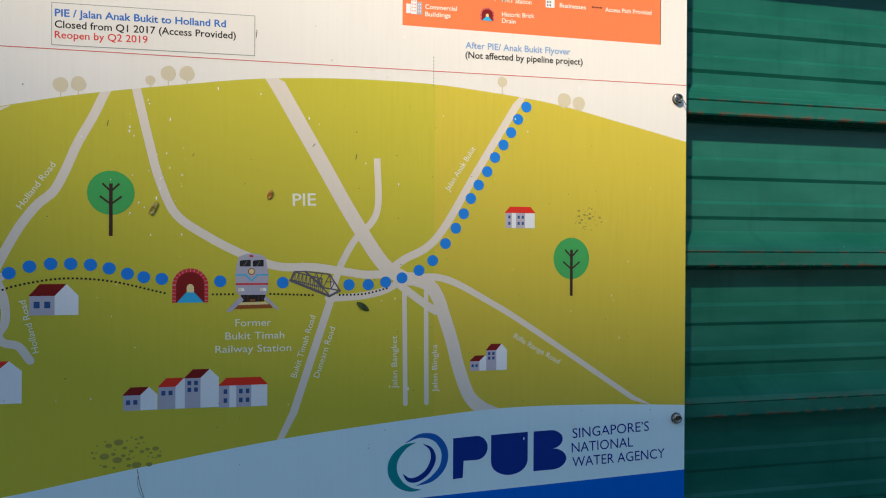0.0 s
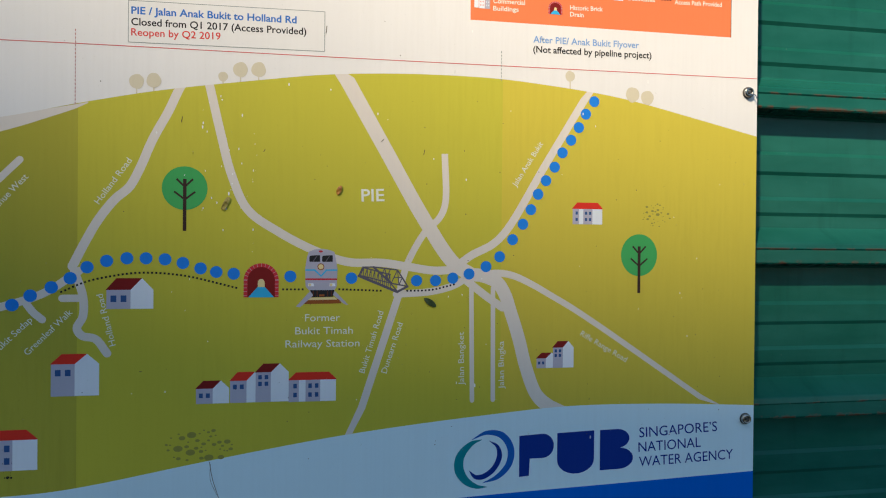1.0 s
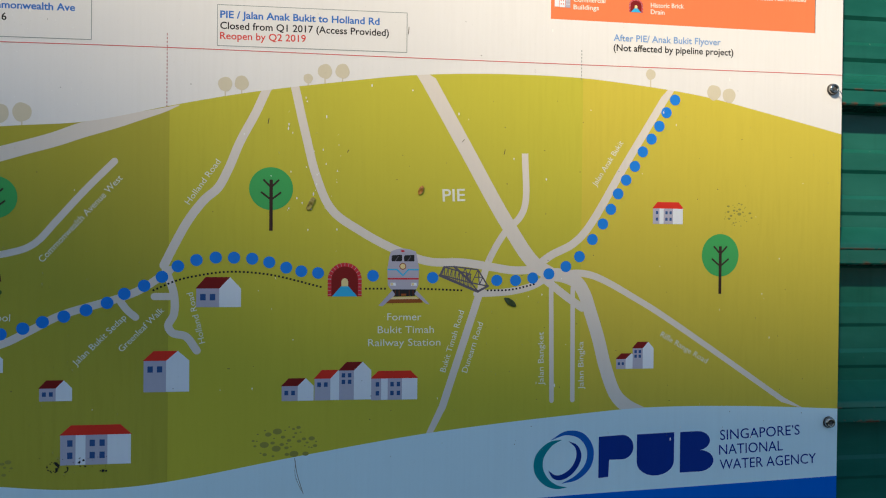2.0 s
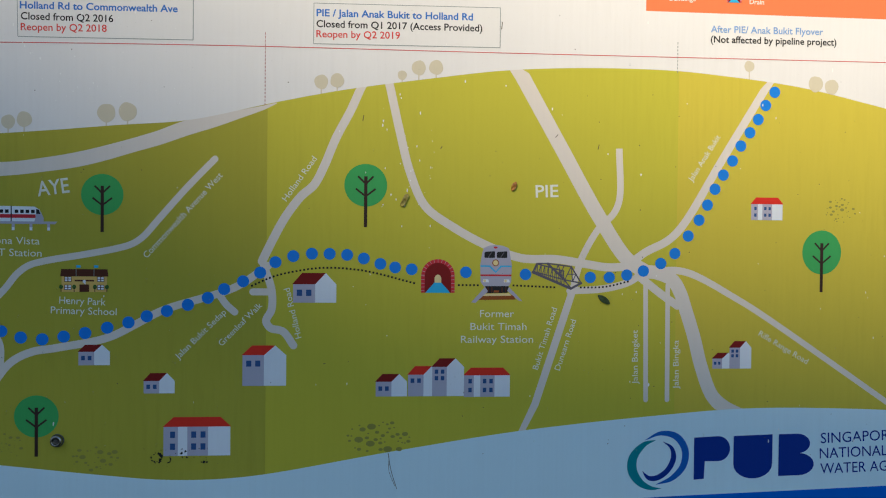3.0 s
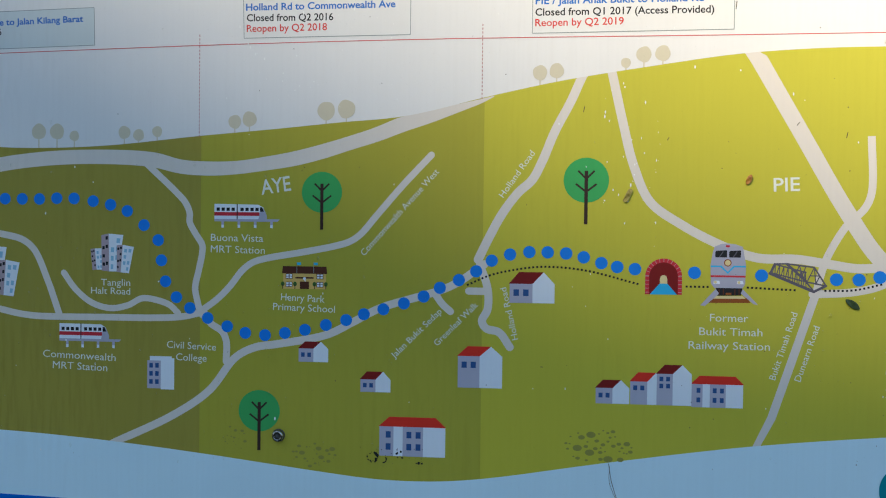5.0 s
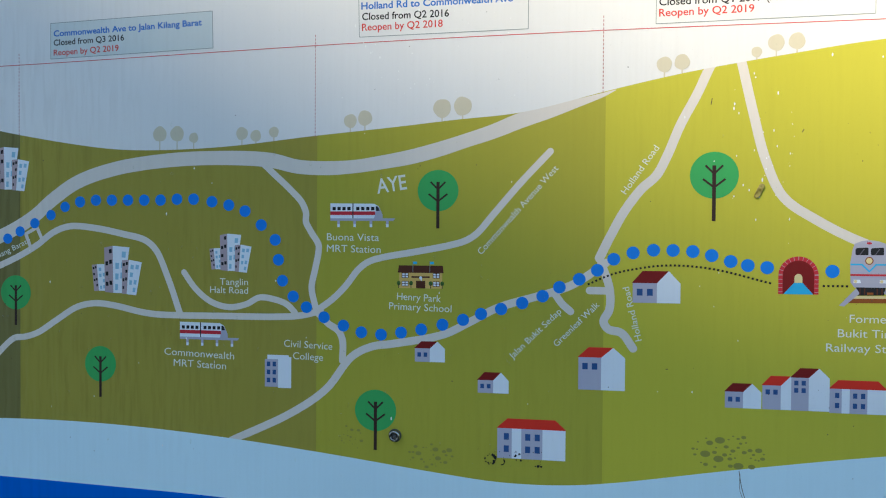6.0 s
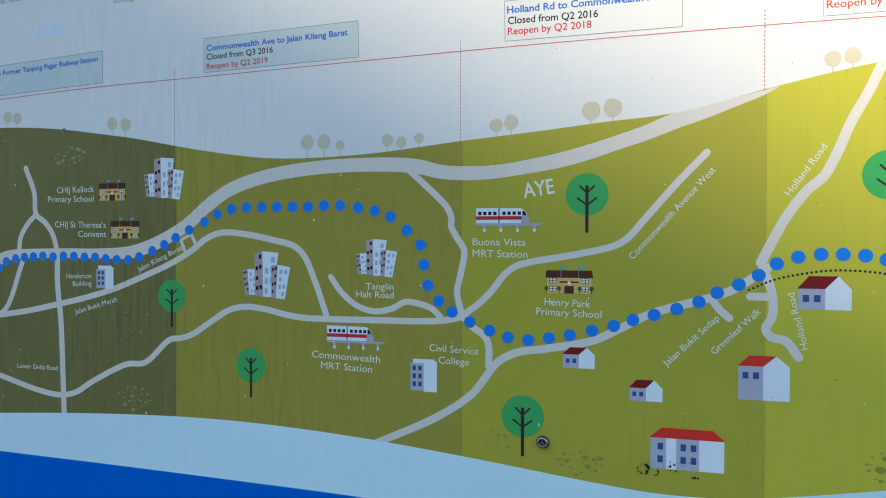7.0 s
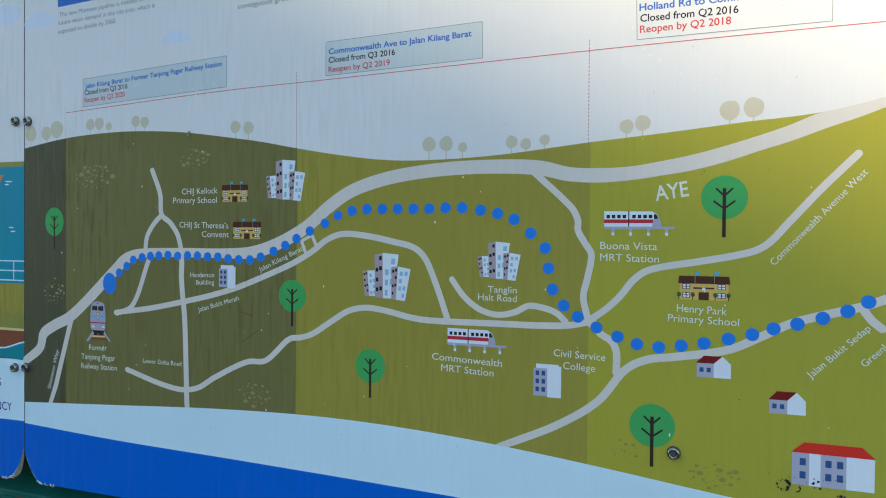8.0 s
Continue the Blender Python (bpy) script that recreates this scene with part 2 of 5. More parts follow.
def smooth(pts, steps=8):
    """A centripetal Catmull-Rom line through rows of numbers."""
    p = [np.array(q, float) for q in pts]
    if len(p) == 2:
        return [p[0] + (p[1] - p[0]) * t for t in np.linspace(0, 1, 5)]
    p = [2 * p[0] - p[1], *p, 2 * p[-1] - p[-2]]
    out = []
    for i in range(1, len(p) - 2):
        q = p[i - 1:i + 3]
        k = [0.0]
        for a, b in zip(q, q[1:]):
            k.append(k[-1] + math.sqrt(np.linalg.norm((b - a)[:2])) + 1e-6)
        for t in np.linspace(k[1], k[2], steps, endpoint=False):
            row = q
            for level in (1, 2, 3):
                lo = [(k[m], k[m + level]) for m in range(4 - level)]
                if level == 3:
                    lo = [(k[1], k[2])]
                row = [a + (b - a) * (t - u) / (v - u) for (a, b), (u, v) in zip(zip(row, row[1:]), lo)]
            out.append(row[0])
    return out + [p[-2]]


def ribbon(bm, pts, width, y, caps=(True, True), steps=8):
    """A printed stroke of even or given width along a smooth line; pts are (x, z) or (x, z, width)."""
    y = y * LAYER
    rows = smooth([(q[0], q[1], q[2] if len(q) > 2 else width) for q in pts], steps)
    left, right, mid = [], [], []
    for i, r in enumerate(rows):
        a, b = rows[max(i - 1, 0)], rows[min(i + 1, len(rows) - 1)]
        d = np.array((b[0] - a[0], b[1] - a[1]))
        d = d / (np.linalg.norm(d) + 1e-9)
        n = np.array((-d[1], d[0])) * max(r[2], 0.0002) / 2
        left.append(bm.verts.new((r[0] + n[0], y, r[1] + n[1])))
        right.append(bm.verts.new((r[0] - n[0], y, r[1] - n[1])))
        mid.append((r, d))
    for i in range(len(rows) - 1):
        bm.faces.new((left[i], right[i], right[i + 1], left[i + 1]))
    for end, i in ((0, 0), (1, len(rows) - 1)):
        if caps[end]:
            r, d = mid[i]
            d = -d if end == 0 else d
            start, stop = (left[i], right[i]) if end == 0 else (right[i], left[i])
            n = np.array((-d[1], d[0]))
            arc = [bm.verts.new((r[0] + r[2] / 2 * (math.sin(k) * d[0] - math.cos(k) * n[0]), y,
                                 r[1] + r[2] / 2 * (math.sin(k) * d[1] - math.cos(k) * n[1])))
                   for k in np.linspace(0, math.pi, 9)[1:-1]]
            bm.faces.new([start, *arc, stop])


def stroke(name, pts, width, y, material, parent, label="", caps=(True, True), steps=8):
    bm = bmesh.new()
    ribbon(bm, pts, width, y, caps, steps)
    return part(name, bm, material, parent, label)


def band(name, x0, x1, top, bottom, y, material, parent, label="", n=40):
    """A print between two edges given as functions of x."""
    bm = bmesh.new()
    y = y * LAYER
    cols = [(bm.verts.new((x, y, bottom(x))), bm.verts.new((x, y, top(x)))) for x in np.linspace(x0, x1, n)]
    for (a, b), (c, d) in zip(cols, cols[1:]):
        bm.faces.new((a, c, d, b))
    return part(name, bm, material, parent, label)


def edge(knots):
    """A smooth edge z(x) through knots."""
    rows = smooth(sorted(knots), 6)
    xs, zs = [r[0] for r in rows], [r[1] for r in rows]
    return lambda x: float(np.interp(x, xs, zs))


def font_mesh(words, bold):
    cu = bpy.data.curves.new("lettering", "FONT")
    cu.body, cu.size, cu.resolution_u, cu.offset = words, 1.0, 3, bold
    ob = new("lettering", cu)
    bpy.context.view_layer.update()
    me = bpy.data.meshes.new_from_object(ob.evaluated_get(bpy.context.evaluated_depsgraph_get()))
    bpy.data.objects.remove(ob)
    bpy.data.curves.remove(cu)
    return me


CAP = 0.70      # height of a capital in the built-in font, at size 1


def words(text, start, end, height, y, material, parent, bold=0.0, lean=0.0):
    """Printed words on a baseline from start to end (x, z), with capitals of the given height."""
    me = font_mesh(text, bold)
    xs = [v.co.x for v in me.vertices]
    x0, x1 = min(xs), max(xs)
    a, b = Vector((start[0], 0, start[1])), Vector((end[0], 0, end[1]))
    d = b - a
    kx, kz = d.length / (x1 - x0), height / CAP
    d.normalize()
    up = Vector((-d.z, 0, d.x))
    for v in me.vertices:
        u, w = (v.co.x - x0) * kx, v.co.y * kz
        v.co = a + d * (u + lean * w) + up * w + Vector((0, y * LAYER, 0))
    me.materials.clear()
    me.materials.append(material)
    ob = new("text_line", me)
    ob.parent = parent
    return ob


# ---------------------------------------------------------------- ground, hoarding, unseen walls added for shade
bm = bmesh.new()
n = 40
grid = [[bm.verts.new((x, y, 0.0)) for x in np.concatenate((-np.geomspace(600, 2, 14), np.linspace(-1.5, 1.5, 5), np.geomspace(2, 600, 14)))]
        for y in np.concatenate((-np.geomspace(600, 2, 14), np.linspace(-1.5, 1.5, 5), np.geomspace(2, 600, 14)))]
for r0, r1 in zip(grid, grid[1:]):
    for i in range(len(r0) - 1):
        bm.faces.new((r0[i], r0[i + 1], r1[i + 1], r1[i]))
tagged(link("ground", bm, GROUND), "bare earth and gravel in front of the hoarding", "ground", kind="structure")

CREST, PAN, RIB = 0.020, 0.054, 0.0510


def hoarding(x0, x1, z0, z1):
    """Horizontally corrugated steel sheeting: proud crests with a sharp underside, two low ribs in each pan."""
    one = [(0.0, CREST), (-0.006, CREST - 0.001), (-0.008, CREST + 0.0005), (-0.025, CREST), (-0.027, CREST + 0.0015), (-0.030, PAN - 0.002), (-0.033, PAN),
           (-0.080, PAN), (-0.085, RIB), (-0.108, RIB), (-0.113, PAN), (-0.143, PAN), (-0.148, RIB),
           (-0.165, RIB), (-0.170, PAN), (-0.186, PAN), (-0.189, PAN - 0.003), (-0.207, CREST + 0.001)]
    rows = []
    k = math.ceil((z1 - FOLD) / PITCH)
    while FOLD + k * PITCH > z0:
        rows += [(FOLD + k * PITCH + dz, y) for dz, y in one]
        k -= 1
    rows = [r for r in rows if z0 <= r[0] <= z1]
    bm = bmesh.new()
    t = 0.0012
    xs = np.linspace(x0, x1, 60)
    front = [[bm.verts.new((x, y, z)) for z, y in rows] for x in xs]
    back = [[bm.verts.new((x, y + t, z)) for z, y in rows] for x in xs]
    for i in range(len(xs) - 1):
        for j in range(len(rows) - 1):
            bm.faces.new((front[i][j], front[i][j + 1], front[i + 1][j + 1], front[i + 1][j]))
            bm.faces.new((back[i][j], back[i + 1][j], back[i + 1][j + 1], back[i][j + 1]))
    return link("wall_hoarding", bm, GREEN_STEEL)


wall = hoarding(-9.0, 7.0, 0.0, 2.45)
tagged(wall, "green painted corrugated steel hoarding with rusting folds", "hoarding", kind="structure")


def shade_block():
    """An unseen block, added so its roofline shades the lower part of the boards."""
    e = Vector((1.0, -0.115, 0.0)).normalized()
    back = Vector((-e.y, e.x, 0)) * -1
    p = Vector((-0.4, 0, ROOFLINE)) - SUN_WAY * (7.0 / SUN_WAY.y)
    h = p.z
    a, b = p - e * 4.5, p + e * 4.5
    a, b = Vector((a.x, a.y, 0)), Vector((b.x, b.y, 0))
    bm = bmesh.new()
    low = [bm.verts.new(v) for v in (a, b, b + back * 6, a + back * 6)]
    high = [bm.verts.new(v.co + Vector((0, 0, h))) for v in low]
    for i in range(4):
        bm.faces.new((low[i], low[(i + 1) % 4], high[(i + 1) % 4], high[i]))
    bm.faces.new(high)
    return link("wall_shade_block", bm, PLASTER)


def pitched_shade_wall():
    """An unseen wall, added so its sloping top shades the far end of the boards."""
    at = lambda x, z: (x - 10.0 * SUN_WAY.x / SUN_WAY.y, z - 10.0 * SUN_WAY.z / SUN_WAY.y)
    (xa, za), (xb, zb) = at(-0.90, 1.66), at(-0.50, 1.46)
    slope = (zb - za) / (xb - xa)
    x0, x1 = -17.0, xb + 0.8
    bm = bmesh.new()
    rows = []
    for y in (-10.0, -10.3):
        rows.append([bm.verts.new(v) for v in ((x0, y, 0), (x1, y, 0), (x1, y, za + slope * (x1 - xa)), (x0, y, za + slope * (x0 - xa)))])
    bm.faces.new(rows[0])
    bm.faces.new(rows[1])
    for i in range(4):
        bm.faces.new((rows[0][i], rows[0][(i + 1) % 4], rows[1][(i + 1) % 4], rows[1][i]))
    return link("wall_shade_pitched", bm, PLASTER)


tagged(pitched_shade_wall(), "unseen plain plastered wall with a sloping top, added to shade the far end of the boards", "wall", kind="structure")
ROOFLINE = 1.44     # where the middle of its shadow's edge meets the board, at x = -0.4
tagged(shade_block(), "unseen plain plastered block added to shade the lower part of the boards", "wall", kind="structure")


# ---------------------------------------------------------------- the map board
LEFT, RIGHT, FOOT, HEAD = -1.992, 0.014, 1.012, 1.99


def hem(x):
    """Lower edge of the boards, with both corners curled away at the joint."""
    gap = abs(x - (LEFT - 0.0015))
    return FOOT + 0.046 * max(0.0, 1 - gap / 0.036) ** 1.8


def panel(x0, x1, parent):
    bm = bmesh.new()
    xs = sorted({*np.linspace(x0, x1, 24), *[x for x in np.linspace(LEFT - 0.04, LEFT + 0.04, 41) if x0 <= x <= x1]})
    rows = [[bm.verts.new((x, y, z)) for y, z in ((0, hem(x)), (0, HEAD), (0.004, HEAD), (0.004, hem(x)))] for x in xs]
    for a, b in zip(rows, rows[1:]):
        for i in range(4):
            bm.faces.new((a[i], b[i], b[(i + 1) % 4], a[(i + 1) % 4]))
    bm.faces.new(rows[0])
    bm.faces.new(rows[-1][::-1])
    bmesh.ops.recalc_face_normals(bm, faces=bm.faces)
    ob = part("panel", bm, WHITE, parent, "white laminated panel with a curled lower corner")
    ob.data.materials.append(EDGE)
    for f in ob.data.polygons:
        f.material_index = 1 if abs(f.normal.y) < 0.5 else 0
    return ob


board = tagged(new("information_board"), "large printed route map board screwed to a green hoarding", "sign", "boards on the hoarding")
panel(LEFT, RIGHT, board)

# heights of the print above the panel, toward the viewer
Y_BAND, Y_ROAD, Y_LINE, Y_DOT, Y_ICON, Y_WORD = -0.0003, -0.0005, -0.0017, -0.0020, -0.0022, -0.0021

hill_top = edge([(-2.01, 1.524), (-1.908, 1.539), (-1.817, 1.544), (-1.755, 1.543), (-1.686, 1.538), (-1.620, 1.529), (-1.566, 1.521),
                 (-1.509, 1.510), (-1.445, 1.499), (-1.383, 1.491), (-1.330, 1.489), (-1.241, 1.492), (-1.131, 1.503), (-1.041, 1.511),
                 (-0.971, 1.518), (-0.896, 1.525), (-0.801, 1.547), (-0.725, 1.563), (-0.610, 1.581), (-0.544, 1.590), (-0.477, 1.595),
                 (-0.408, 1.597), (-0.332, 1.596), (-0.268, 1.591), (-0.203, 1.584), (-0.159, 1.577), (-0.085, 1.561), (0.030, 1.535)])
hill_foot = edge([(-2.01, 1.134), (-1.817, 1.146), (-1.640, 1.157), (-1.485, 1.162), (-1.367, 1.160), (-1.240, 1.152), (-1.117, 1.140),
                  (-0.986, 1.125), (-0.921, 1.119), (-0.860, 1.119), (-0.806, 1.124), (-0.664, 1.148), (-0.511, 1.171), (-0.341, 1.188),
                  (-0.240, 1.195), (-0.117, 1.194), (0.030, 1.187)])
footer_top = edge([(-2.01, 1.103), (-1.817, 1.095), (-1.618, 1.091), (-1.406, 1.086), (-1.239, 1.081), (-1.0, 1.066), (-0.8, 1.066), (-0.58, 1.077),
                   (-0.370, 1.089), (-0.188, 1.095), (0.030, 1.102)])
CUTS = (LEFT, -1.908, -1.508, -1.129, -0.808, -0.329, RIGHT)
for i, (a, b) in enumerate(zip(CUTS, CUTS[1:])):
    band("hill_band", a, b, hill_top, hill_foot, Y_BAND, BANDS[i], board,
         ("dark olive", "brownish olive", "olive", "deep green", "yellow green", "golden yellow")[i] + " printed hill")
band("river_band", LEFT, RIGHT, hill_foot, footer_top, Y_BAND, RIVER, board, "pale blue printed band", 120)
band("footer_band", LEFT, RIGHT, footer_top, hem, Y_BAND, NAVY_BAND, board, "strong blue printed footer", 160)

# roads: points along each, with widths where they change
road_count = itertools.count()


def road(width, *pts, caps=(True, True)):
    """One printed road; roads end at the edges of the hill."""
    line = stroke("road_line", pts, width, Y_ROAD - 0.00003 * next(road_count), ROAD, board, caps=caps)
    for v in line.data.vertices:
        v.co.z = min(max(v.co.z, hill_foot(v.co.x)), hill_top(v.co.x))


road(0.0098, (-0.692, 1.588), (-0.703, 1.566), (-0.714, 1.541), (-0.731, 1.508), (-0.744, 1.476), (-0.755, 1.455), (-0.77, 1.441),
     (-0.787, 1.418), (-0.801, 1.392), (-0.813, 1.367))
road(0.0097, (-0.675, 1.592), (-0.658, 1.517), (-0.646, 1.471), (-0.628, 1.432), (-0.595, 1.408), (-0.555, 1.387), (-0.515, 1.373),
     (-0.474, 1.372), (-0.44, 1.367), (-0.412, 1.363), (-0.378, 1.365))
road(0.0170, (-0.531, 1.61, 0.0175), (-0.472, 1.507), (-0.423, 1.422), (-0.388, 1.372), (-0.366, 1.358))
road(0.0080, (-0.4, 1.503), (-0.399, 1.443), (-0.406, 1.426), (-0.423, 1.409), (-0.443, 1.374), (-0.452, 1.345), caps=(False, True))
road(0.0088, (-0.452, 1.341), (-0.512, 1.155))
road(0.0085, (-0.457, 1.335), (-0.415, 1.338), (-0.388, 1.345), (-0.371, 1.355))
road(0.0096, (-0.208, 1.602), (-0.274, 1.493), (-0.322, 1.413), (-0.34, 1.395), (-0.367, 1.381), (-0.388, 1.365))
road(0.0085, (-0.364, 1.357), (-0.332, 1.36), (-0.314, 1.357), (-0.293, 1.348, 0.0080), (-0.264, 1.332, 0.0076), (-0.228, 1.311, 0.0073), (-0.037, 1.184, 0.0066))
road(0.0056, (-0.366, 1.348), (-0.364, 1.206))
road(0.0056, (-0.339, 1.342), (-0.338, 1.206))
road(0.0160, (-0.362, 1.358), (-0.353, 1.357), (-0.334, 1.349), (-0.324, 1.334), (-0.317, 1.314), (-0.306, 1.28), (-0.297, 1.246),
     (-0.283, 1.211), (-0.269, 1.198), (-0.244, 1.191, 0.006))
road(0.0095, (-0.371, 1.35), (-0.346, 1.331), (-0.327, 1.318))
road(0.0165, (-1.9895, 1.2, 0.013), (-1.96, 1.222, 0.015), (-1.953, 1.243), (-1.933, 1.256), (-1.899, 1.272), (-1.817, 1.34),
     (-1.794, 1.3595), (-1.775, 1.3672, 0.014), (-1.757, 1.3695, 0.013), (-1.69, 1.371, 0.013), (-1.619, 1.3712, 0.0135), (-1.574, 1.3735), (-1.53, 1.388), (-1.491, 1.409),
     (-1.462, 1.432), (-1.43, 1.452), (-1.383, 1.467), (-1.322, 1.476), (-1.257, 1.479), (-1.187, 1.476, 0.017),
     (-1.152, 1.468, 0.016), (-1.118, 1.466, 0.016), (-1.085, 1.4675, 0.015), (-1.053, 1.472, 0.0155), (-1.021, 1.4775, 0.0163),
     (-0.989, 1.4855, 0.0163), (-0.958, 1.495, 0.0155), (-0.928, 1.5045, 0.016), (-0.898, 1.516, 0.0168), (-0.868, 1.5245, 0.014),
     (-0.839, 1.533, 0.0093), (-0.811, 1.5415, 0.0045), (-0.798, 1.5465, 0.001))
road(0.0075, (-0.866, 1.482), (-0.897, 1.449), (-0.927, 1.414), (-0.945, 1.393), (-0.957, 1.385), (-0.973, 1.38), (-1.013, 1.372),
     (-1.052, 1.365), (-1.068, 1.36), (-1.08, 1.351), (-1.094, 1.333), (-1.11, 1.317), (-1.131, 1.302))
road(0.0075, (-1.194, 1.472), (-1.183, 1.462), (-1.159, 1.44), (-1.147, 1.427), (-1.142, 1.415), (-1.142, 1.405), (-1.135, 1.392),
     (-1.127, 1.379), (-1.127, 1.37), (-1.131, 1.35), (-1.135, 1.33), (-1.132, 1.314), (-1.129, 1.303))
road(0.0076, (-1.124, 1.303), (-1.150, 1.297), (-1.181, 1.295), (-1.242, 1.2945), (-1.296, 1.294), (-1.327, 1.2945), (-1.348, 1.297), (-1.38, 1.3035),
     (-1.407, 1.306), (-1.431, 1.301), (-1.457, 1.2855), (-1.484, 1.2685), (-1.501, 1.263), (-1.517, 1.2605), (-1.555, 1.229), (-1.583, 1.2255),
     (-1.637, 1.2), (-1.664, 1.184), (-1.69, 1.179), (-1.724, 1.183), (-1.79, 1.2))
road(0.0072, (-1.292, 1.345), (-1.277, 1.3255), (-1.257, 1.3105), (-1.235, 1.305), (-1.214, 1.309), (-1.198, 1.317), (-1.181, 1.3155), (-1.165, 1.31), (-1.155, 1.301))
road(0.0078, (-1.297, 1.296), (-1.312, 1.337), (-1.328, 1.371), (-1.342, 1.3825), (-1.37, 1.3895), (-1.407, 1.3965), (-1.441, 1.3985), (-1.463, 1.391),
     (-1.484, 1.376), (-1.513, 1.360), (-1.558, 1.3412), (-1.603, 1.3243), (-1.645, 1.3125), (-1.692, 1.302), (-1.747, 1.291), (-1.811, 1.282))
road(0.0075, (-1.809, 1.281), (-1.782, 1.292), (-1.751, 1.36))
road(0.0085, (-1.694, 1.371), (-1.693, 1.357), (-1.6935, 1.338), (-1.691, 1.308), (-1.688, 1.282), (-1.683, 1.145))
road(0.0076, (-1.745, 1.487), (-1.731, 1.453), (-1.728, 1.424), (-1.713, 1.4125), (-1.701, 1.397), (-1.695, 1.379), (-1.694, 1.37))
road(0.0072, (-1.728, 1.424), (-1.742, 1.411), (-1.754, 1.393), (-1.757, 1.376))
road(0.0085, (-1.897, 1.268), (-1.939, 1.13))
road(0.0045, (-1.5, 1.388), (-1.4935, 1.372))
road(0.0045, (-1.485, 1.397), (-1.478, 1.382))
road(0.0042, (-1.5, 1.389), (-1.485, 1.397))
road(0.0088, (-0.811, 1.362), (-0.802, 1.334), (-0.802, 1.312), (-0.808, 1.299), (-0.803, 1.291), (-0.789, 1.287), (-0.777, 1.271))
road(0.0080, (-0.802, 1.332), (-0.823, 1.332))
road(0.0080, (-0.86, 1.328), (-0.852, 1.317), (-0.843, 1.309))
road(0.0088, (-0.806, 1.362), (-0.843, 1.337), (-0.922, 1.311), (-0.952, 1.295), (-0.982, 1.28), (-1.04, 1.268), (-1.064, 1.264),
     (-1.087, 1.252), (-1.117, 1.214), (-1.158, 1.185), (-1.232, 1.149))
road(0.0080, (-1.128, 1.301), (-1.124, 1.298), (-1.115, 1.289), (-1.103, 1.281), (-1.098, 1.27), (-1.098, 1.247))

# the chain of route dots
CHAIN_A = [(-0.211, 1.574), (-0.222, 1.558), (-0.231, 1.541), (-0.241, 1.525), (-0.252, 1.509), (-0.262, 1.491), (-0.273, 1.474), (-0.283, 1.457),
           (-0.292, 1.438), (-0.302, 1.420), (-0.315, 1.401), (-0.331, 1.380), (-0.348, 1.368), (-0.369, 1.359), (-0.389, 1.354), (-0.410, 1.351),
           (-0.433, 1.351), (-0.510, 1.354), (-0.580, 1.356), (-0.643, 1.359), (-0.662, 1.361), (-0.679, 1.365), (-0.698, 1.371), (-0.717, 1.375),
           (-0.737, 1.376), (-0.757, 1.376), (-0.778, 1.373), (-0.798, 1.366), (-0.815, 1.354), (-0.834, 1.344)]
CHAIN_B = [(-0.855, 1.335), (-0.873, 1.325), (-0.895, 1.317), (-0.918, 1.310), (-0.940, 1.304), (-0.960, 1.297), (-0.983, 1.291), (-1.007, 1.285),
           (-1.030, 1.281), (-1.053, 1.278), (-1.076, 1.280), (-1.097, 1.287), (-1.120, 1.296), (-1.141, 1.307), (-1.157, 1.319), (-1.170, 1.337),
           (-1.175, 1.361), (-1.179, 1.384), (-1.196, 1.401), (-1.216, 1.417), (-1.236, 1.424), (-1.257, 1.428), (-1.280, 1.431), (-1.301, 1.431),
           (-1.322, 1.430), (-1.343, 1.430), (-1.364, 1.430), (-1.385, 1.430), (-1.406, 1.430), (-1.427, 1.428)]
CHAIN_C = [(-1.447, 1.422), (-1.466, 1.412), (-1.488, 1.402), (-1.508, 1.392), (-1.525, 1.383), (-1.543, 1.375), (-1.563, 1.367), (-1.580, 1.363),
           (-1.598, 1.363), (-1.615, 1.364), (-1.632, 1.366), (-1.649, 1.366), (-1.666, 1.367), (-1.683, 1.367), (-1.700, 1.366), (-1.717, 1.367),
           (-1.733, 1.366), (-1.748, 1.365), (-1.763, 1.363), (-1.779, 1.359), (-1.791, 1.350), (-1.805, 1.340)]
bm = bmesh.new()
sheet(bm, oval_pts(0, 0, 0.0068, 0.0068), 0)
dot = part("route_dot", bm, DOT, board)
chain = CHAIN_A + CHAIN_B + CHAIN_C
dot.location = (chain[0][0], Y_DOT * LAYER, chain[0][1])
for i, (x, z) in enumerate(chain[1:]):
    d = new("route_dot", dot.data)
    d.parent, d.location = board, (x, (Y_DOT - 0.00002 * (i % 3)) * LAYER, z)
    k = 1.0 if x > -1.44 else 0.93
    d.scale = (k, 1, k)
flat("route_end", oval_pts(-1.823, 1.324, 0.0125, 0.0155), Y_DOT - 0.0001, DOT, board, "large blue end dot")


def dashes(pts, size, gap, material, name="dotted_line"):
    rows = smooth(pts, 12)
    bm = bmesh.new()
    done, last = 0.0, rows[0]
    for r in rows[1:]:
        seg = np.linalg.norm(r - last)
        while done <= seg:
            c = last + (r - last) * (done / seg)
            d = (r - last) / seg
            n = np.array((-d[1], d[0]))
            a, b = d * size[0] / 2, n * size[1] / 2
            sheet(bm, [tuple(c - a - b), tuple(c + a - b), tuple(c + a + b), tuple(c - a + b)], Y_LINE - 0.0003)
            done += gap
        done -= seg
        last = r
    return tagged(part(name, bm, material, board), kind="stuff")


